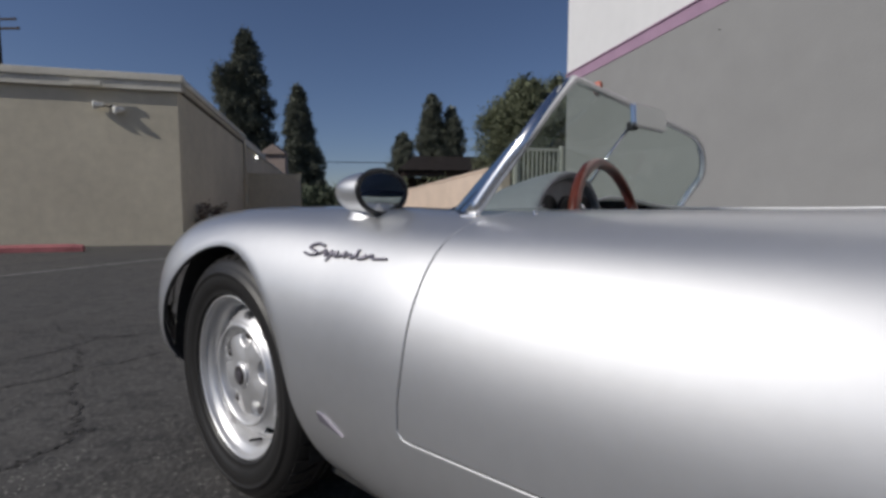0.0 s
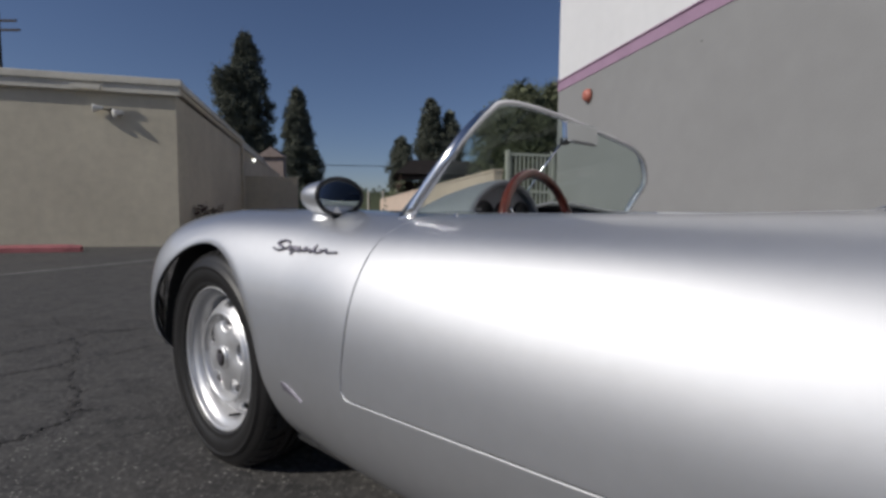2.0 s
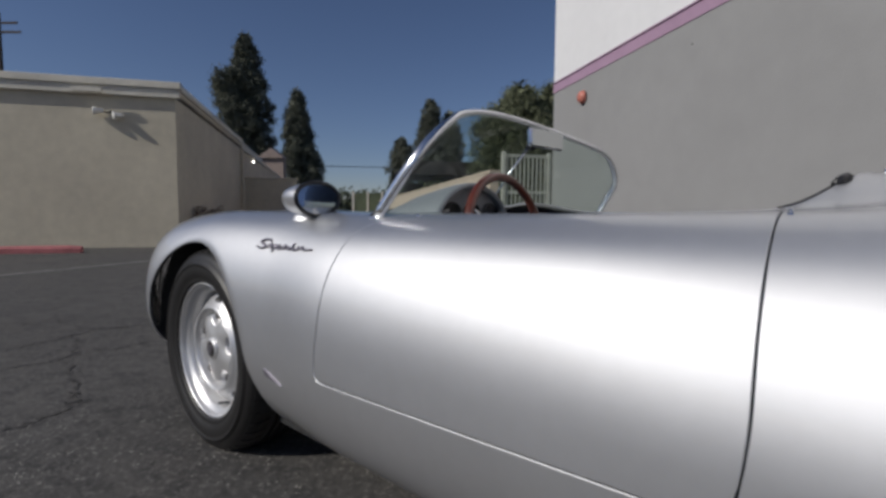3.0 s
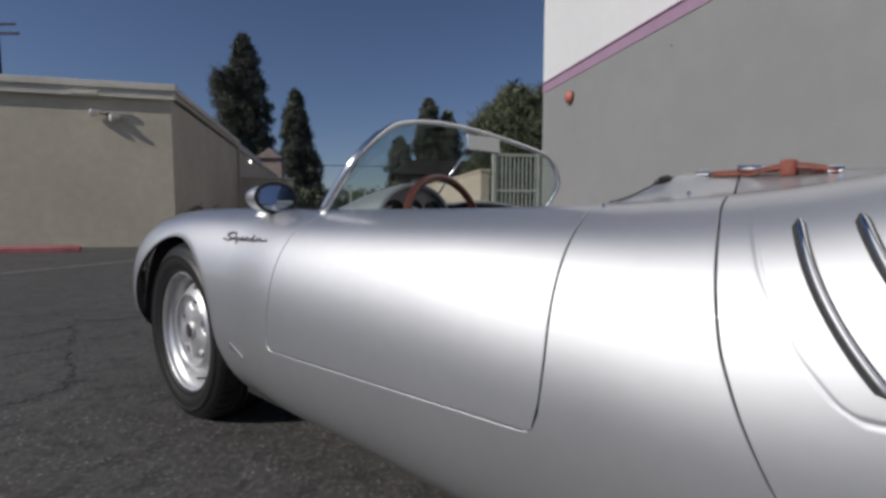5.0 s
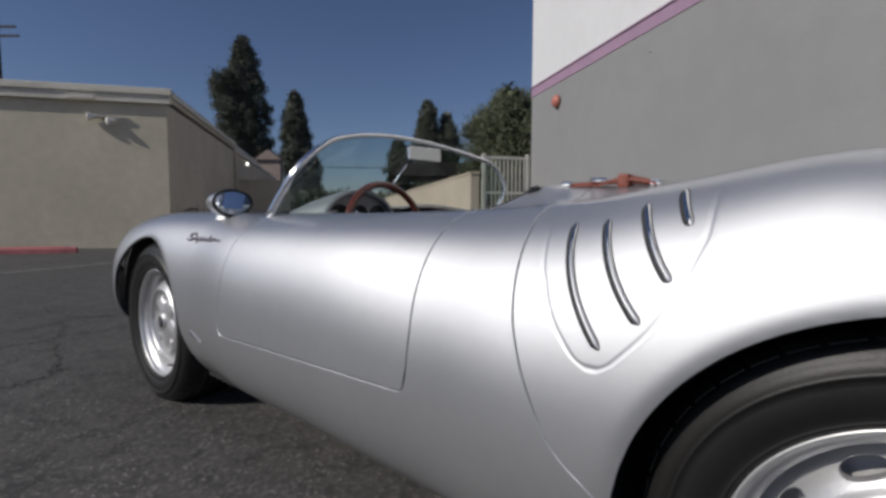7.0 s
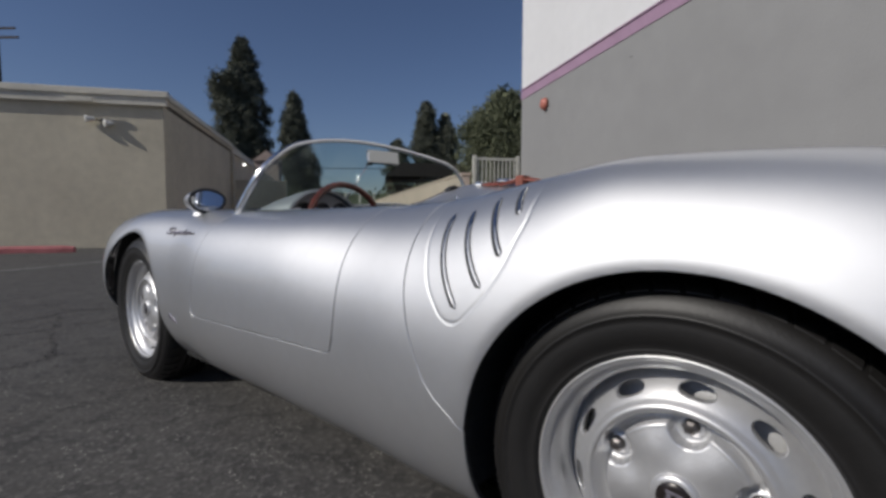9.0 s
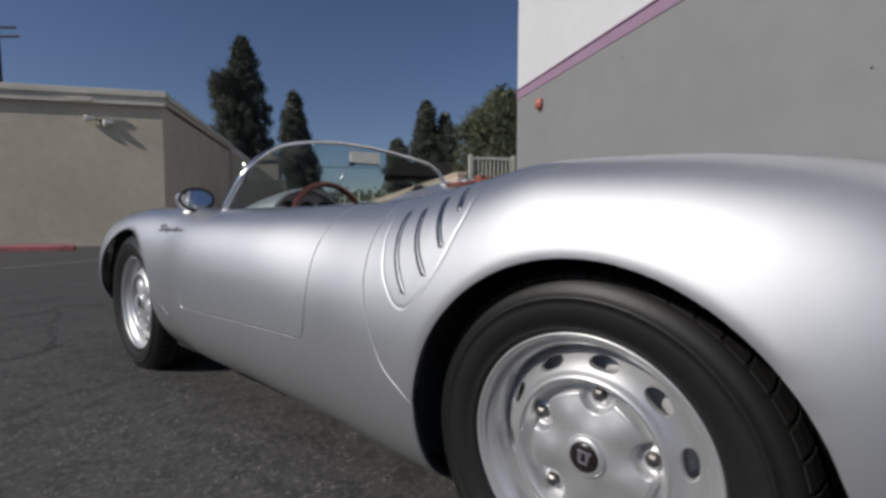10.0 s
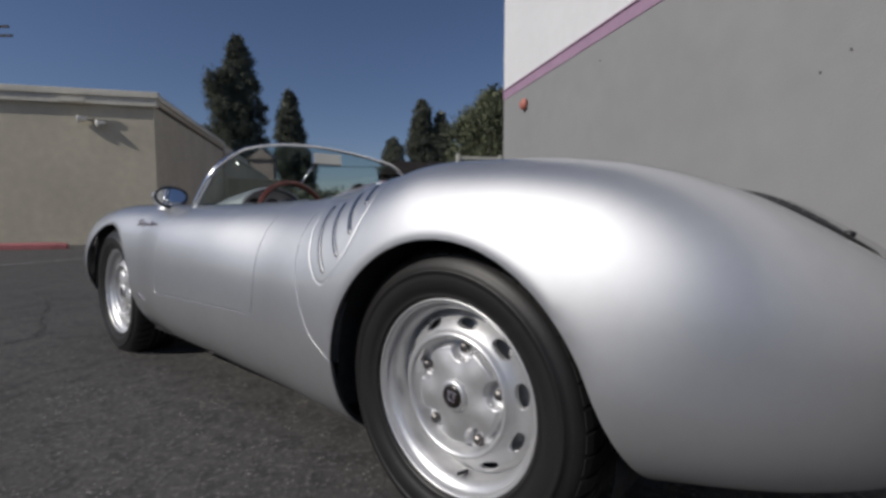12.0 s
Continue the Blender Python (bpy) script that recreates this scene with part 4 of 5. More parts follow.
bead = [p + Vector((0, 0, 0.004)) for p in rim_line if p.x < 0.73 and 0.36 < p.y]
part("edge_bead", tube_bm(bead, 0.003, 8), TRIM, car, "black rubber bead on the cockpit's rear edge", smooth=True)
q = min(bead, key=lambda p: abs(p.y - 0.385))
bm = tube_bm([q + Vector((0.012, 0.02, -0.006)), q + Vector((0.004, 0.008, 0.0)), q + Vector((-0.002, -0.006, 0.004)), q + Vector((-0.006, -0.014, 0.002))], [0.004, 0.0075, 0.008, 0.004], 10)
part("edge_pad", bm, TRIM, car, "small black pad at the cockpit's rear corner", smooth=True)

# wheel wells and underside
for hub, name in ((REAR_U, "rear"), (FRONT_U, "front")):
    for sgn in (1, -1):
        bm = lathe_bm([(0.35, 0.7), (0.355, 0.3), (0.0, 0.3)], 44, start=-0.3 if hub < 1 else -0.06, sweep=math.pi + (0.6 if hub < 1 else 0.36))
        bm.transform(pose(hub, 0, HUB_Z))
        for v in bm.verts:
            if v.co.y > 0.6 and hub > 1:
                v.co.y = min(v.co.y, on_side(v.co.x, max(v.co.z, 0.3)).y - 0.014)
        bm.transform(Matrix.Diagonal((1, sgn, 1, 1)))
        part("wheel_well", bm, LINER, car)
# unseen plates added below: the first makes shadow, the second blocks sky-lit inner faces
part("underside", box_bm(-0.35, 2.3, -0.47, 0.47, 0.13, 0.15), LINER, car)
part("floor_blocker", box_bm(0.37, 1.76, -0.65, 0.65, 0.155, 0.17), LINER, car)
part("cockpit_tub", box_bm(0.62, 1.46, -0.5, 0.5, 0.174, 0.19), TUB, car)


# ---- wheels ----
def tyre_bm():
    """Rubber with ribs on its wall, shoulder lugs and grooves; axis y, outside at +y; the tread's foot is pressed flat."""
    R = 0.313
    prof = [(0.196, 0.07), (0.2, 0.088), (0.2045, 0.0945), (0.2085, 0.0995), (0.2105, 0.1025), (0.2135, 0.1025), (0.2155, 0.1015), (0.224, 0.108), (0.238, 0.1125), (0.252, 0.113), (0.2595, 0.112), (0.261, 0.1145), (0.265, 0.1145), (0.2665, 0.1095), (0.277, 0.107), (0.288, 0.1015), (0.295, 0.093), (0.3005, 0.08)]
    tread = []
    for a, b in ((0.068, 0.044), (0.038, 0.016), (0.01, -0.01), (-0.016, -0.038), (-0.044, -0.068)):
        tread += [(0.304 if abs(a) > 0.05 else R, a), (0.306 if abs(a) > 0.05 else R, b), (R - 0.007, b - 0.0005), (R - 0.007, b - 0.0055)]
    tread = tread[:-2]
    full = prof + tread + [(r, -y) for r, y in reversed(prof)]
    full = [(r, y if y > -0.07 else -0.07 + (y + 0.07) * 0.5) for r, y in full]
    return lathe_bm(full, 120)


def flattened(bm, turn):
    """The wheel's foot, turned by so many degrees, rests flat on the ground."""
    m = Matrix.Rotation(radians(turn), 4, "Y")
    bm.transform(m)
    for v in bm.verts:
        if v.co.z < 0.0005 - HUB_Z:
            v.co.z = 0.0005 - HUB_Z
    bm.transform(m.inverted())
    return bm


def lugs_bm():
    """Slanted shoulder blocks that stand proud of the tread."""
    bm = bmesh.new()
    n = 46
    half = 2 * math.pi / n * 0.4
    outside = ((0.044, 0.308, -0.04), (0.066, 0.3065, 0.0), (0.083, 0.3005, 0.02), (0.094, 0.2935, 0.03))
    for side in (outside, [(-y * 0.93, r, a) for y, r, a in outside[:3]]):
        for k in range(n):
            a = 2 * math.pi * k / n
            rows = []
            for y, r, turn in side:
                rows.append([bm.verts.new((h * math.cos(a + turn + da), y, h * math.sin(a + turn + da))) for da, h in ((-half, r - 0.01), (-half, r + 0.003), (half, r + 0.003), (half, r - 0.01))])
            for p, q in zip(rows, rows[1:]):
                for c in range(3):
                    bm.faces.new((p[c], p[c + 1], q[c + 1], q[c]))
            bm.faces.new(rows[0]), bm.faces.new(rows[-1][::-1])
    return bm


disc_y = smooth_curve([(0.0, 0.047), (0.06, 0.047), (0.107, 0.047), (0.112, 0.05), (0.117, 0.068), (0.1215, 0.078), (0.127, 0.08), (0.132, 0.0765), (0.136, 0.0715), (0.142, 0.067), (0.152, 0.0585), (0.163, 0.046), (0.171, 0.034), (0.18, 0.024)])
BOLT_R = 0.1


def disc_point(a, r):
    """Pressed disc: a broad dome, scooped out round each of the five bolts."""
    k = round((a - math.pi / 2) / (2 * math.pi / 5))
    b = math.pi / 2 + k * 2 * math.pi / 5
    bolt = math.hypot(r * math.cos(a) - BOLT_R * math.cos(b), r * math.sin(a) - BOLT_R * math.sin(b))
    rise = ramp(bolt, 0.0245, 0.0275) * ramp(r, 0.1045, 0.1005)
    swell = ramp(r, 0.034, 0.075) * math.cos(5 * (a - math.pi / 2))
    y = disc_y(r) + rise * (0.021 + 0.009 * max(0.0, 1 - (r / 0.096) ** 2) - 0.003 * swell)
    return Vector((r * math.cos(a), y, r * math.sin(a)))


def slot_edge(a, r, p):
    """Below zero inside the ten cooling slots."""
    k = a % (math.pi / 5) - math.pi / 10
    return (abs(k * 0.153) / 0.025) ** 2.3 + (abs(r - 0.153) / 0.0105) ** 2.3 - 1


def build_wheel(m, turn):
    hub = thing("wheel", m, "", "")
    hub.parent = car
    hub.matrix_parent_inverse = Matrix.Identity(4)
    hub.matrix_basis = m
    tyre = part("tyre", flattened(tyre_bm(), turn), RUBBER, hub, "black treaded rubber tyre", smooth=True)
    tagged(part("tread", flattened(lugs_bm(), turn), RUBBER, tyre), kind="stuff")
    lip = [(0.181, -0.008), (0.178, 0.012), (0.178, 0.04), (0.1795, 0.062), (0.1835, 0.072), (0.19, 0.0765), (0.1945, 0.079), (0.1972, 0.084), (0.198, 0.09), (0.2, 0.095), (0.2025, 0.0965), (0.205, 0.095), (0.206, 0.091)]
    rim = part("rim", lathe_bm([(0.186, -0.06), (0.18, -0.05), (0.18, -0.02)] + lip + [(0.2045, 0.085), (0.199, 0.075)], 96), RIM, hub, "silver painted steel rim", smooth=True)
    v, f = clipped([2 * math.pi * k / 220 for k in range(221)], [0.0, 0.015, 0.028] + [0.036 + 0.0025 * k for k in range(58)], disc_point, [slot_edge])
    lipped("disc", v, f, RIM, rim, 0.013, "pressed silver steel disc with oval slots", inward=Vector((0, 1, 0)))
    part("brake_drum", lathe_bm([(0, 0.022), (0.135, 0.022), (0.158, 0.018), (0.165, 0.008), (0.165, -0.09), (0, -0.09)], 48), DRUM, hub, "dull alloy brake drum", smooth=True)
    cap = part("centre_cap", lathe_bm([(0.024, 0.0835), (0.029, 0.0835), (0.0325, 0.081), (0.0345, 0.076), (0.036, 0.066)], 32), RIM, hub, smooth=True)
    part("emblem", lathe_bm([(0, 0.0855), (0.014, 0.085), (0.0245, 0.0836), (0.0255, 0.08)], 28), CAP, cap, "dark enamel emblem with a worn crest", smooth=True)
    for cx, cz, w, h in ((0, 0.009, 0.012, 0.002), (-0.006, 0.001, 0.003, 0.005), (0.007, 0.0, 0.003, 0.006), (0, -0.009, 0.008, 0.002)):
        part("crest_mark", box_bm(cx - w, cx + w, 0.0845, 0.0862, cz - h, cz + h, 0.0005), BADGE, cap)
    for k in range(5):
        a = math.pi / 2 + 2 * math.pi * k / 5
        bm = lathe_bm([(0, 0.018), (0.006, 0.0175), (0.01, 0.015), (0.0115, 0.012), (0.0115, 0.004), (0.0145, 0.003), (0.0145, -0.002)], 6)
        nut = part("wheel_nut", bm, NUT, hub)
        nut.matrix_basis = pose(BOLT_R * math.cos(a), 0.047, BOLT_R * math.sin(a))
        part("nut_seat", lathe_bm([(0.0115, 0.004), (0.0165, 0.003), (0.018, 0.0), (0.018, -0.006)], 20), RIM, nut, smooth=True)
    part("valve", tube_bm([(-0.03, 0.04, -0.172), (-0.028, 0.072, -0.166)], 0.0035, 8), TRIM, hub)
    return hub


rear = build_wheel(pose(REAR_U, 0.594, HUB_Z, 0, -7, 0), -7)
front = build_wheel(pose(FRONT_U, 0.594, HUB_Z, 0, -3, 0), -3)
for u in (REAR_U, FRONT_U):
    twin = copy_thing(rear, pose(u, -0.594, HUB_Z, 0, 0, 180))
    twin.parent = car

# ---- windscreen ----
def screen_point(a, h):
    """a from -1 to 1 across, h from 0 at the cowl to 1 at the top."""
    base = Vector((1.6 - 0.16 * a ** 8, 0.591 * a, 0.727 - 0.035 * a * a))
    top = Vector((1.449 - 0.166 * a * a, 0.541 * a, 0.999 - 0.105 * a * a))
    p = base.lerp(top, h)
    p.x += 0.01 * math.sin(math.pi * h)
    return p


def screen_edge(a, h, p):
    """Above zero inside the glass, whose upper corners are round."""
    return -rounded(h - 1.0, (abs(a) - 1.0) * 1.74, 0.462)


screen = tagged(new("windscreen"), "curved glass windscreen in a polished metal frame")
screen.parent = car
mesh_v, mesh_f = clipped([math.sin(math.pi / 2 * (1 - 2 * k / 72)) for k in range(73)], [k / 24 for k in range(25)], screen_point, [screen_edge])
mesh_object("glass", mesh_v, mesh_f, GLASS, screen, "thin slightly green windscreen glass", smooth=True)
rail = [screen_point(1.0, h) for h in (0.0, 0.1, 0.2, 0.32, 0.44, 0.538)]
for k in range(1, 9):
    b = math.pi / 2 * k / 9
    rail.append(screen_point(0.734 + 0.266 * math.cos(b), 0.538 + 0.462 * math.sin(b)))
rail += [screen_point(0.734 - 1.468 * k / 26, 1.0) for k in range(27)]
rail += [Vector((p.x, -p.y, p.z)) for p in reversed(rail[:14])]
part("screen_frame", tube_bm(rail, 0.0086, 10), POLISH, screen, "polished metal windscreen frame", smooth=True)
def blade_bm(path, widths, thick):
    """A bar of lens-shaped section whose broad face looks sideways."""
    bm = bmesh.new()
    rings = []
    for k, (p, w) in enumerate(zip(path, widths)):
        t = (path[min(k + 1, len(path) - 1)] - path[max(k - 1, 0)]).normalized()
        across = t.cross(Vector((0, 1, 0))).normalized()
        out = across.cross(t).normalized()
        rings.append([bm.verts.new(p - across * (w * 0.42) + across * (w * math.cos(a)) + out * (thick * math.sin(a))) for a in (2 * math.pi * j / 14 for j in range(14))])
    for a, b in zip(rings, rings[1:]):
        for j in range(14):
            bm.faces.new((a[j], a[(j + 1) % 14], b[(j + 1) % 14], b[j]))
    bm.faces.new(rings[0]), bm.faces.new(rings[-1][::-1])
    return bm


blade = [0.0125, 0.0124, 0.0123, 0.0122, 0.012, 0.012, 0.0118, 0.0116, 0.0114, 0.0112, 0.011, 0.0105]
for sgn in (1, -1):
    post = [Vector((p.x, p.y * sgn, p.z)) for p in rail[:12]]
    part("screen_post", blade_bm(post, blade if sgn > 0 else [0.009] * 12, 0.0102 if sgn > 0 else 0.009), POLISH, screen, "broad polished windscreen post", smooth=True)
    part("post_foot", box_bm(1.425, 1.46, sgn * 0.591 - 0.011, sgn * 0.591 + 0.011, 0.686, 0.698, 0.004), POLISH, screen)
part("lower_seal", tube_bm([screen_point(math.sin(math.pi / 2 * (-1 + 2 * k / 48)), 0.0) for k in range(49)], 0.008, 8), TRIM, screen, "black rubber seal", smooth=True)

# inner mirror on its rod
inner = tagged(new("inner_mirror"), "small rectangular rear-view mirror on a thin rod")
inner.parent = car
inner.matrix_basis = pose(1.352, 0.0, 0.93, 0, 4, -10)
part("mirror_back", box_bm(-0.006, 0.008, -0.078, 0.078, -0.0285, 0.0285, 0.009), CHROME, inner)
part("mirror_glass", box_bm(-0.0085, -0.0062, -0.073, 0.073, -0.0245, 0.0245, 0.001), MIRROR, inner)
part("mirror_rod", tube_bm([(0.012, 0.06, -0.02), (0.06, 0.1, -0.1), (0.12, 0.145, -0.205)], 0.0035, 8), POLISH, inner, smooth=True)
part("rod_clip", box_bm(0.0, 0.02, 0.05, 0.07, -0.034, -0.014, 0.003), TRIM, inner)


# ---- fender mirror ----
def pod_point(a, q):
    """A bullet that tapers forward; q from 0 at the glass to 1 at the tip."""
    k = (1 - q ** 3.0) ** 0.5
    w, h = 0.066 * k, 0.038 * k
    z = 0.743 + h * math.sin(a)
    if math.sin(a) < 0:
        z = 0.743 + (0.046 + 0.006 * q) * k * math.sin(a)
    return Vector((1.655 + 0.118 * q - 0.004 * math.cos(a), 0.597 + w * math.cos(a), z))


pod = lipped("fender_mirror", *clipped([2 * math.pi * k / 48 for k in range(49)], [1 - (1 - k / 20) ** 1.6 for k in range(21)], pod_point, []), PAINT, car, 0.0, "silver bullet-shaped fender mirror with a black rim")
ring = [(1.6545 - 0.004 * math.cos(a), 0.597 + 0.0655 * math.cos(a), 0.743 + (0.038 if math.sin(a) > 0 else 0.046) * math.sin(a)) for a in (2 * math.pi * k / 48 for k in range(48))]
part("mirror_rim", tube_bm(ring, 0.0055, 8, closed=True), TRIM, pod, "black rubber rim", smooth=True)
bm = bmesh.new()
bm.faces.new([bm.verts.new((1.664, 0.597 + (y - 0.597) * 0.98, 0.743 + (z - 0.743) * 0.98)) for x, y, z in ring])
bmesh.ops.rotate(bm, verts=bm.verts, cent=(1.658, 0.597, 0.743), matrix=Matrix.Rotation(radians(-6), 3, "Z"))
bmesh.ops.rotate(bm, verts=bm.verts, cent=(1.658, 0.597, 0.743), matrix=Matrix.Rotation(radians(-3.4), 3, "Y"))
part("mirror_glass", bm, MIRROR, pod, "oval mirror glass")
bm = bmesh.new()
foot = []
for k in range(7):
    q = k / 6
    foot.append([bm.verts.new((1.702 + (0.036 + 0.012 * (1 - q) ** 2) * math.cos(a), 0.597 + (0.026 + 0.012 * (1 - q) ** 2) * math.sin(a), 0.685 + 0.04 * q)) for a in (2 * math.pi * j / 24 for j in range(24))])
for a, b in zip(foot, foot[1:]):
    for j in range(24):
        bm.faces.new((a[j], a[(j + 1) % 24], b[(j + 1) % 24], b[j]))
part("mirror_foot", bm, PAINT, pod, smooth=True)

# ---- dashboard, instruments, steering wheel ----
dash = part("dashboard", box_bm(1.455, 1.53, -0.52, 0.52, 0.55, 0.7, 0.012), PAINT, car, "silver dashboard with a hooded instrument binnacle")


def hood_bm(rows):
    """Arches over the instruments, lofted along (u, half width, height)."""
    bm = bmesh.new()
    made = [[bm.verts.new((u, 0.24 + w * math.cos(math.pi * k / 36), 0.66 + top * math.sin(math.pi * k / 36))) for k in range(37)] for u, w, top in rows]
    for a, b in zip(made, made[1:]):
        for k in range(36):
            bm.faces.new((a[k], a[k + 1], b[k + 1], b[k]))
    return bm


hood = part("binnacle_hood", hood_bm([(1.45, 0.152, 0.113), (1.434, 0.153, 0.114), (1.43, 0.158, 0.119), (1.431, 0.168, 0.128), (1.438, 0.172, 0.131), (1.46, 0.184, 0.13), (1.49, 0.205, 0.123), (1.53, 0.235, 0.108), (1.57, 0.26, 0.08), (1.6, 0.28, 0.04)]), HOOD_SHADED, dash,
            "smooth silver hood over the instruments", smooth=True)
part("instrument_panel", hood_bm([(1.448, 0.153, 0.114), (1.45, 0.001, 0.001)]), DIAL, hood, "plain grey instrument panel")
for dy in (-0.085, 0.0, 0.085):
    bm = lathe_bm([(0, 0.002), (0.031, 0.002), (0.034, 0.006), (0.038, 0.002), (0.038, -0.004)], 32)
    bm.transform(pose(1.444, 0.24 + dy, 0.7, 0, 0, 90))
    part("gauge", bm, TRIM, hood, "round dark gauge", smooth=True)

steer = tagged(new("steering_wheel"), "three-spoke steering wheel with a red-brown wooden rim")
steer.parent = car
steer.matrix_basis = pose(1.365, 0.175, 0.63, 0, 10, 0)
R_W = 0.182
part("rim", tube_bm([(0, R_W * math.cos(2 * math.pi * k / 72), R_W * math.sin(2 * math.pi * k / 72)) for k in range(72)], 0.0125, 12, closed=True), WOOD, steer, "varnished red-brown wooden rim", smooth=True)
for k in range(3):
    a = -math.pi / 2 + 2 * math.pi * k / 3
    part("spoke", tube_bm([(0.02, 0.03 * math.cos(a), 0.03 * math.sin(a)), (0.008, 0.1 * math.cos(a), 0.1 * math.sin(a)), (0, 0.172 * math.cos(a), 0.172 * math.sin(a))], 0.011, 8, flat=0.35), CHROME, steer, smooth=True)
bm = lathe_bm([(0, 0.0), (0.028, -0.002), (0.034, -0.012), (0.034, -0.03)], 28)
bm.transform(pose(-0.0, 0, 0, 0, 0, 90))
part("horn_button", bm, TRIM, steer, smooth=True)
part("column", tube_bm([(0.02, 0, 0), (0.1, 0, -0.01)], 0.02, 10), TRIM, steer, smooth=True)

# ---- straps on the rear deck, studs, badges, grille ----
def deck_point(u, v, d=0.0):
    """A point of the deck above (u, v)."""
    lo, hi = 0.65, 1.0
    for _ in range(30):
        m = (lo + hi) / 2
        lo, hi = (m, hi) if body_point(u, m).y > v else (lo, m)
    p = body_point(u, (lo + hi) / 2)
    return Vector((u, v, p.z + d))


def strap_mesh(u0, u1, v0, v1, width, lift):
    verts, faces = [], []
    n = 16
    for k in range(n + 1):
        q = k / n
        u, v = u0 + (u1 - u0) * q, v0 + (v1 - v0) * q
        for dv in (-width / 2, width / 2):
            for d in (0.001, 0.005):
                verts.append(deck_point(u, v + dv, d + lift * math.sin(math.pi * q)))
        if k:
            a, b = 4 * (k - 1), 4 * k
            faces += [(a + 1, a + 3, b + 3, b + 1), (a, b, b + 2, a + 2), (a, a + 1, b + 1, b), (a + 2, b + 2, b + 3, a + 3)]
    return verts, faces


for v in (0.33, -0.33):
    strap = mesh_object("deck_strap", *strap_mesh(0.585, 0.418, v, v - 0.01, 0.028, 0.004), LEATHER, car, "red-brown leather hold-down strap across the rear deck seam")
    mesh_object("strap_tail", *strap_mesh(0.53, 0.405, v + 0.004, v + 0.006, 0.024, 0.014), LEATHER, strap)
    b = deck_point(0.522, v, 0.012)
    loop = [(b.x + 0.022 * math.cos(a), b.y + 0.022 * math.sin(a), b.z) for a in (2 * math.pi * k / 24 for k in range(24))]
    part("buckle", tube_bm(loop, 0.003, 8, closed=True), CHROME, strap, "chrome buckle", smooth=True)
    part("buckle_pin", tube_bm([(b.x - 0.02, b.y, b.z + 0.003), (b.x + 0.024, b.y, b.z + 0.005)], 0.0022, 6), CHROME, strap)
    for u in (0.598, 0.408):
        q = deck_point(u, v, 0.0)
        part("strap_anchor", box_bm(q.x - 0.012, q.x + 0.012, q.y - 0.016, q.y + 0.016, q.z - 0.002, q.z + 0.009, 0.004), CHROME, strap, "chrome strap anchor", smooth=False)
    q = deck_point(0.47, v, 0.018)
    part("strap_keeper", box_bm(q.x - 0.012, q.x + 0.012, q.y - 0.02, q.y + 0.02, q.z - 0.022, q.z + 0.006, 0.005), LEATHER, strap)


def stud(p, n):
    bm = lathe_bm([(0, 0.006), (0.0022, 0.006), (0.0032, 0.004), (0.0022, 0.002), (0.0038, 0.0015), (0.005, -0.001)], 14)
    bm.transform(Matrix.Translation(p) @ n.to_track_quat("Y", "Z").to_matrix().to_4x4())
    part("cover_stud", bm, CHROME, car, "small chrome cover stud", smooth=True)


for u, v in ((0.7, 0.525), (1.33, 0.56), (0.6, 0.43)):
    stud(deck_point(u, min(v, 0.999 * body_point(u, 0.65).y), 0.0) if v < body_point(u, 0.65).y else on_side(u, crown_z(u) - 0.006), Vector((0, 0.3, 0.95)))


def ribbon(name, pts, width, mat, parent, label, lift=0.003):
    """A raised flat stroke over the car's side along (u, z) points."""
    bm = bmesh.new()
    tube_bm([on_side(u, z, lift) for u, z in pts], width, 8, bm, flat=0.8)
    return part(name, bm, mat, parent, label, smooth=True)


def script_stroke(start, pts, width):
    """One flowing stroke of the emblem: control points in centimetres along and above the base line, rounded off."""
    fine = []
    for k in range(len(pts) - 1):
        p0, p1, p2, p3 = (pts[max(0, min(len(pts) - 1, k + d))] for d in (-1, 0, 1, 2))
        for m in range(6):
            t = m / 6
            fine.append([0.5 * (2 * p1[c] + (p2[c] - p0[c]) * t + (2 * p0[c] - 5 * p1[c] + 4 * p2[c] - p3[c]) * t * t + (3 * p1[c] - p0[c] - 3 * p2[c] + p3[c]) * t ** 3) for c in (0, 1)])
    return [(start[0] - x * 0.0096, start[1] + y * 0.0072) for x, y in fine]


EMBLEM = (1.767, 0.613)
stroke = ribbon("name_script", script_stroke(EMBLEM, [(5.2, 3.0), (3.4, 3.5), (1.4, 3.1), (1.0, 2.3), (3.2, 1.6), (3.6, 0.9), (1.6, 0.6), (-0.4, 1.1)], 0.003), 0.0036, BADGE, car, "dark pewter script emblem on the fender")
ribbon("script_wave", script_stroke(EMBLEM, [(4.4, 0.9), (6.2, 2.1), (6.6, 0.7), (8.2, 2.0), (8.4, 0.9), (10.0, 1.9), (9.6, 0.7), (11.2, 1.0), (12.6, 2.0), (12.2, 0.8), (14.2, 1.6), (14.6, 0.7), (16.4, 1.9)], 0.002), 0.0028, BADGE, stroke, "")
ribbon("script_tail", script_stroke(EMBLEM, [(16.0, 2.9), (15.6, 1.2), (17.4, 0.8), (18.6, 1.7), (18.2, 0.9), (20.2, 1.9), (20.6, 1.1), (22.4, 1.2), (24.6, 1.4)], 0.002), 0.0028, BADGE, stroke, "")
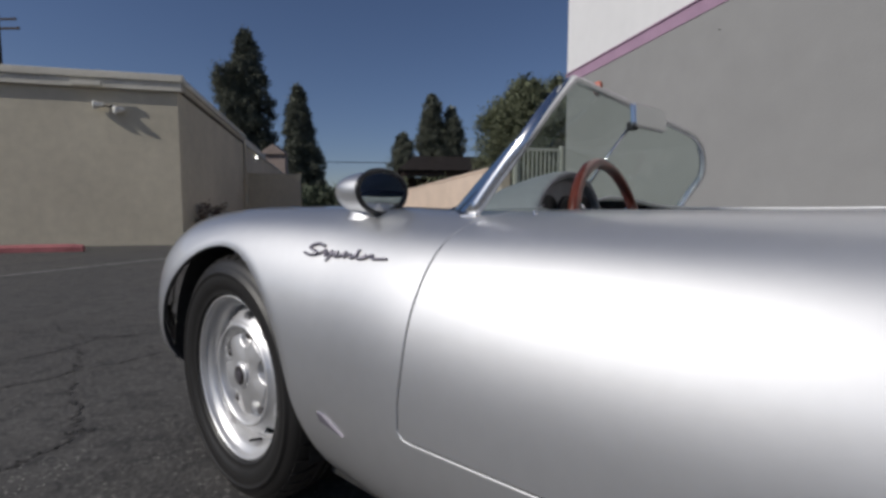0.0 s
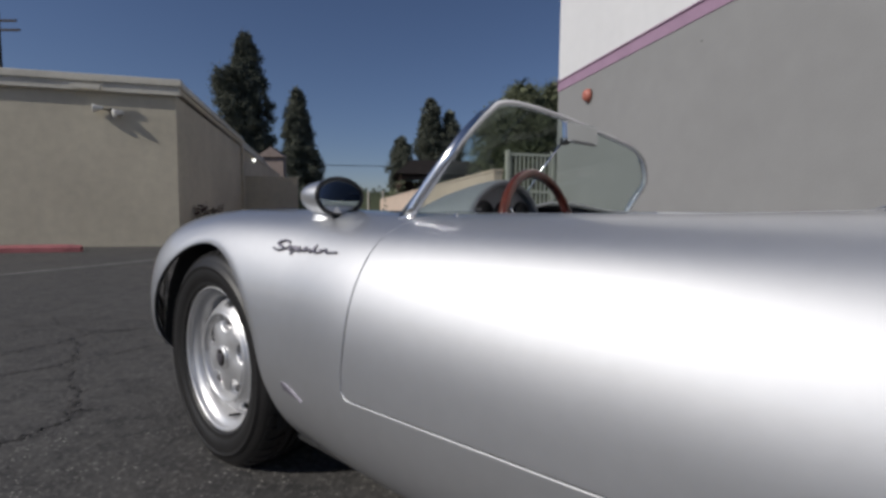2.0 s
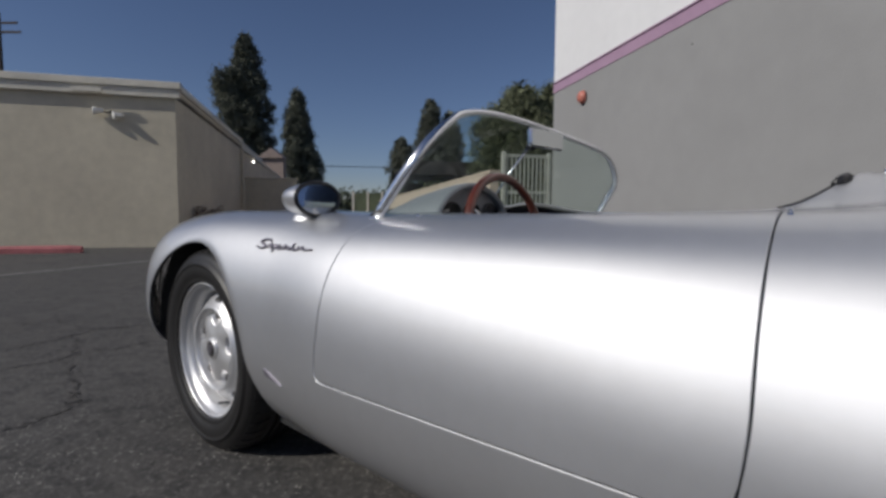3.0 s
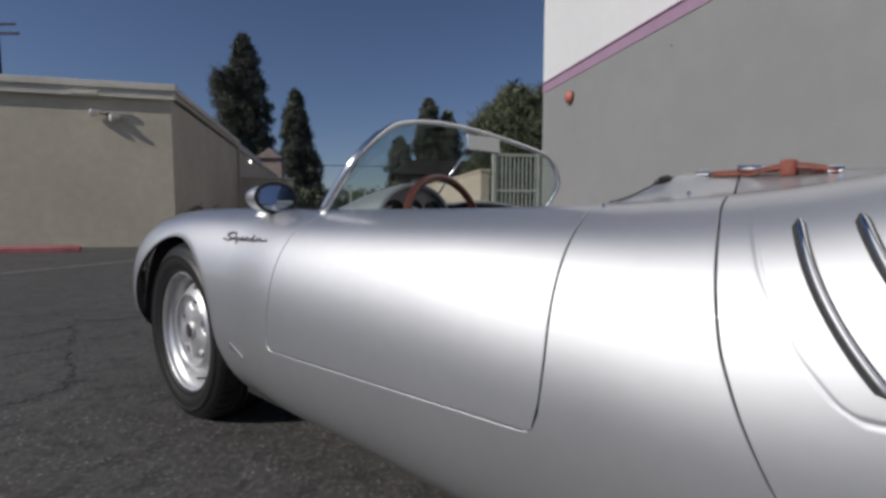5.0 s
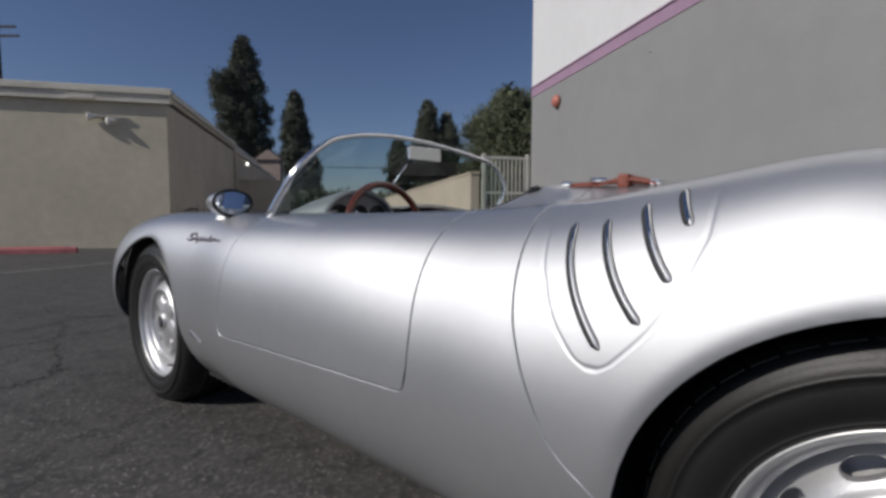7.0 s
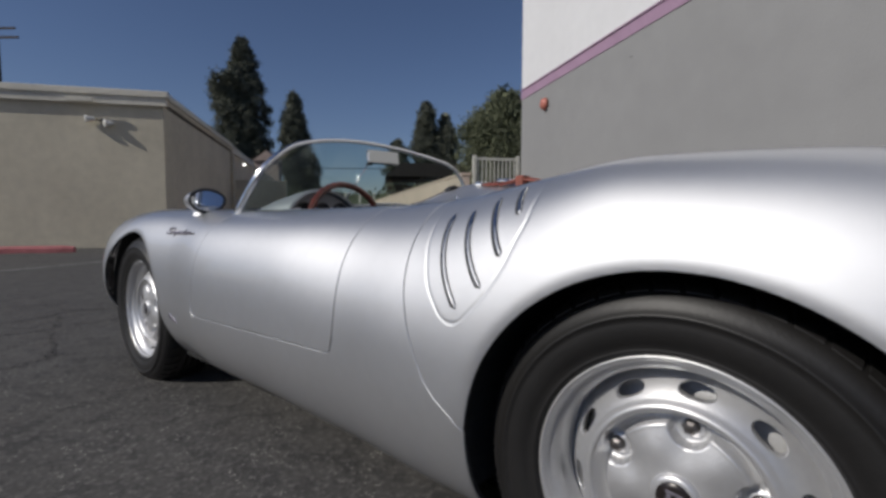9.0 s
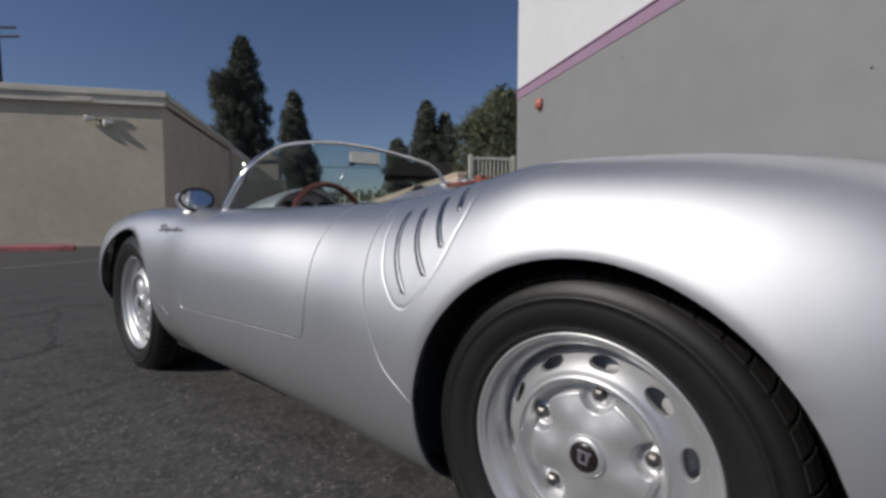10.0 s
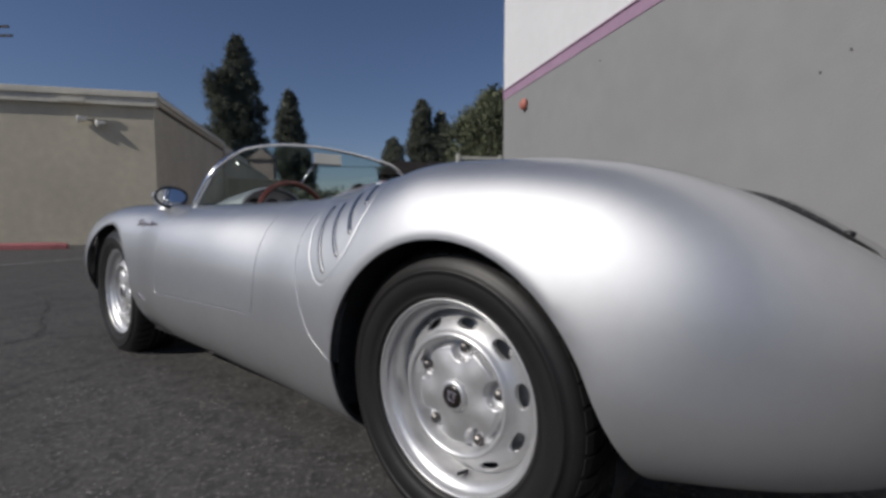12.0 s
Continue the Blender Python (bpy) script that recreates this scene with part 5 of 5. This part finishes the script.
ribbon("script_descender", script_stroke(EMBLEM, [(8.6, 1.8), (8.0, 0.4), (7.2, -0.6)], 0.002), 0.002, BADGE, stroke, "")

verts = [on_side(u, z, d) for d in (0.0005, 0.004) for u, z in ((1.69, 0.334), (1.672, 0.333), (1.612, 0.309), (1.682, 0.318))]
mesh_object("coachbuilder_badge", verts, [(0, 1, 5, 4), (1, 2, 6, 5), (2, 3, 7, 6), (3, 0, 4, 7), (4, 5, 6, 7)], BADGE, car, "small pewter chevron badge low on the fender")

# engine-lid grille on the rear deck: a domed wire mesh in a dark border
def mesh_dome(u, v):
    return deck_point(u, v, 0.004 + 0.02 * max(0.0, 1 - ((u + 0.49) / 0.15) ** 2) * max(0.0, 1 - ((v - 0.2) / 0.13) ** 2))


loop = [deck_point(-0.49 + 0.15 * math.cos(a), 0.2 + 0.13 * math.sin(a), 0.004) for a in (2 * math.pi * k / 40 for k in range(40))]
grille = part("deck_grille", tube_bm(loop, 0.006, 8, closed=True), TRIM, car, "domed dark wire-mesh grille on the engine lid", smooth=True)
for k in range(15):
    u = -0.35 - 0.02 * k
    w = 0.13 * max(0.05, 1 - ((u + 0.49) / 0.15) ** 2) ** 0.5
    part("mesh_wire", tube_bm([mesh_dome(u, 0.2 - w + 2 * w * j / 12) for j in range(13)], 0.0018, 5), MESH, grille)
for k in range(13):
    v = 0.08 + 0.02 * k
    w = 0.15 * max(0.05, 1 - ((v - 0.2) / 0.13) ** 2) ** 0.5
    part("mesh_wire", tube_bm([mesh_dome(-0.49 - w + 2 * w * j / 12, v) for j in range(13)], 0.0018, 5), MESH, grille)
knob = deck_point(-0.6, 0.2, 0.012)
bm = lathe_bm([(0, 0.012), (0.008, 0.011), (0.011, 0.004), (0.006, -0.004), (0.006, -0.014)], 16)
bm.transform(Matrix.Translation(knob) @ pose(0, 0, 0, 90))
part("lid_knob", bm, TRIM, car, "small dark knob on the engine lid", smooth=True)
part("exhaust_tip", tube_bm([(-0.35, 0.2, 0.2), (-0.62, 0.22, 0.2)], 0.025, 14), CHROME, car, "bright exhaust tip", smooth=True)
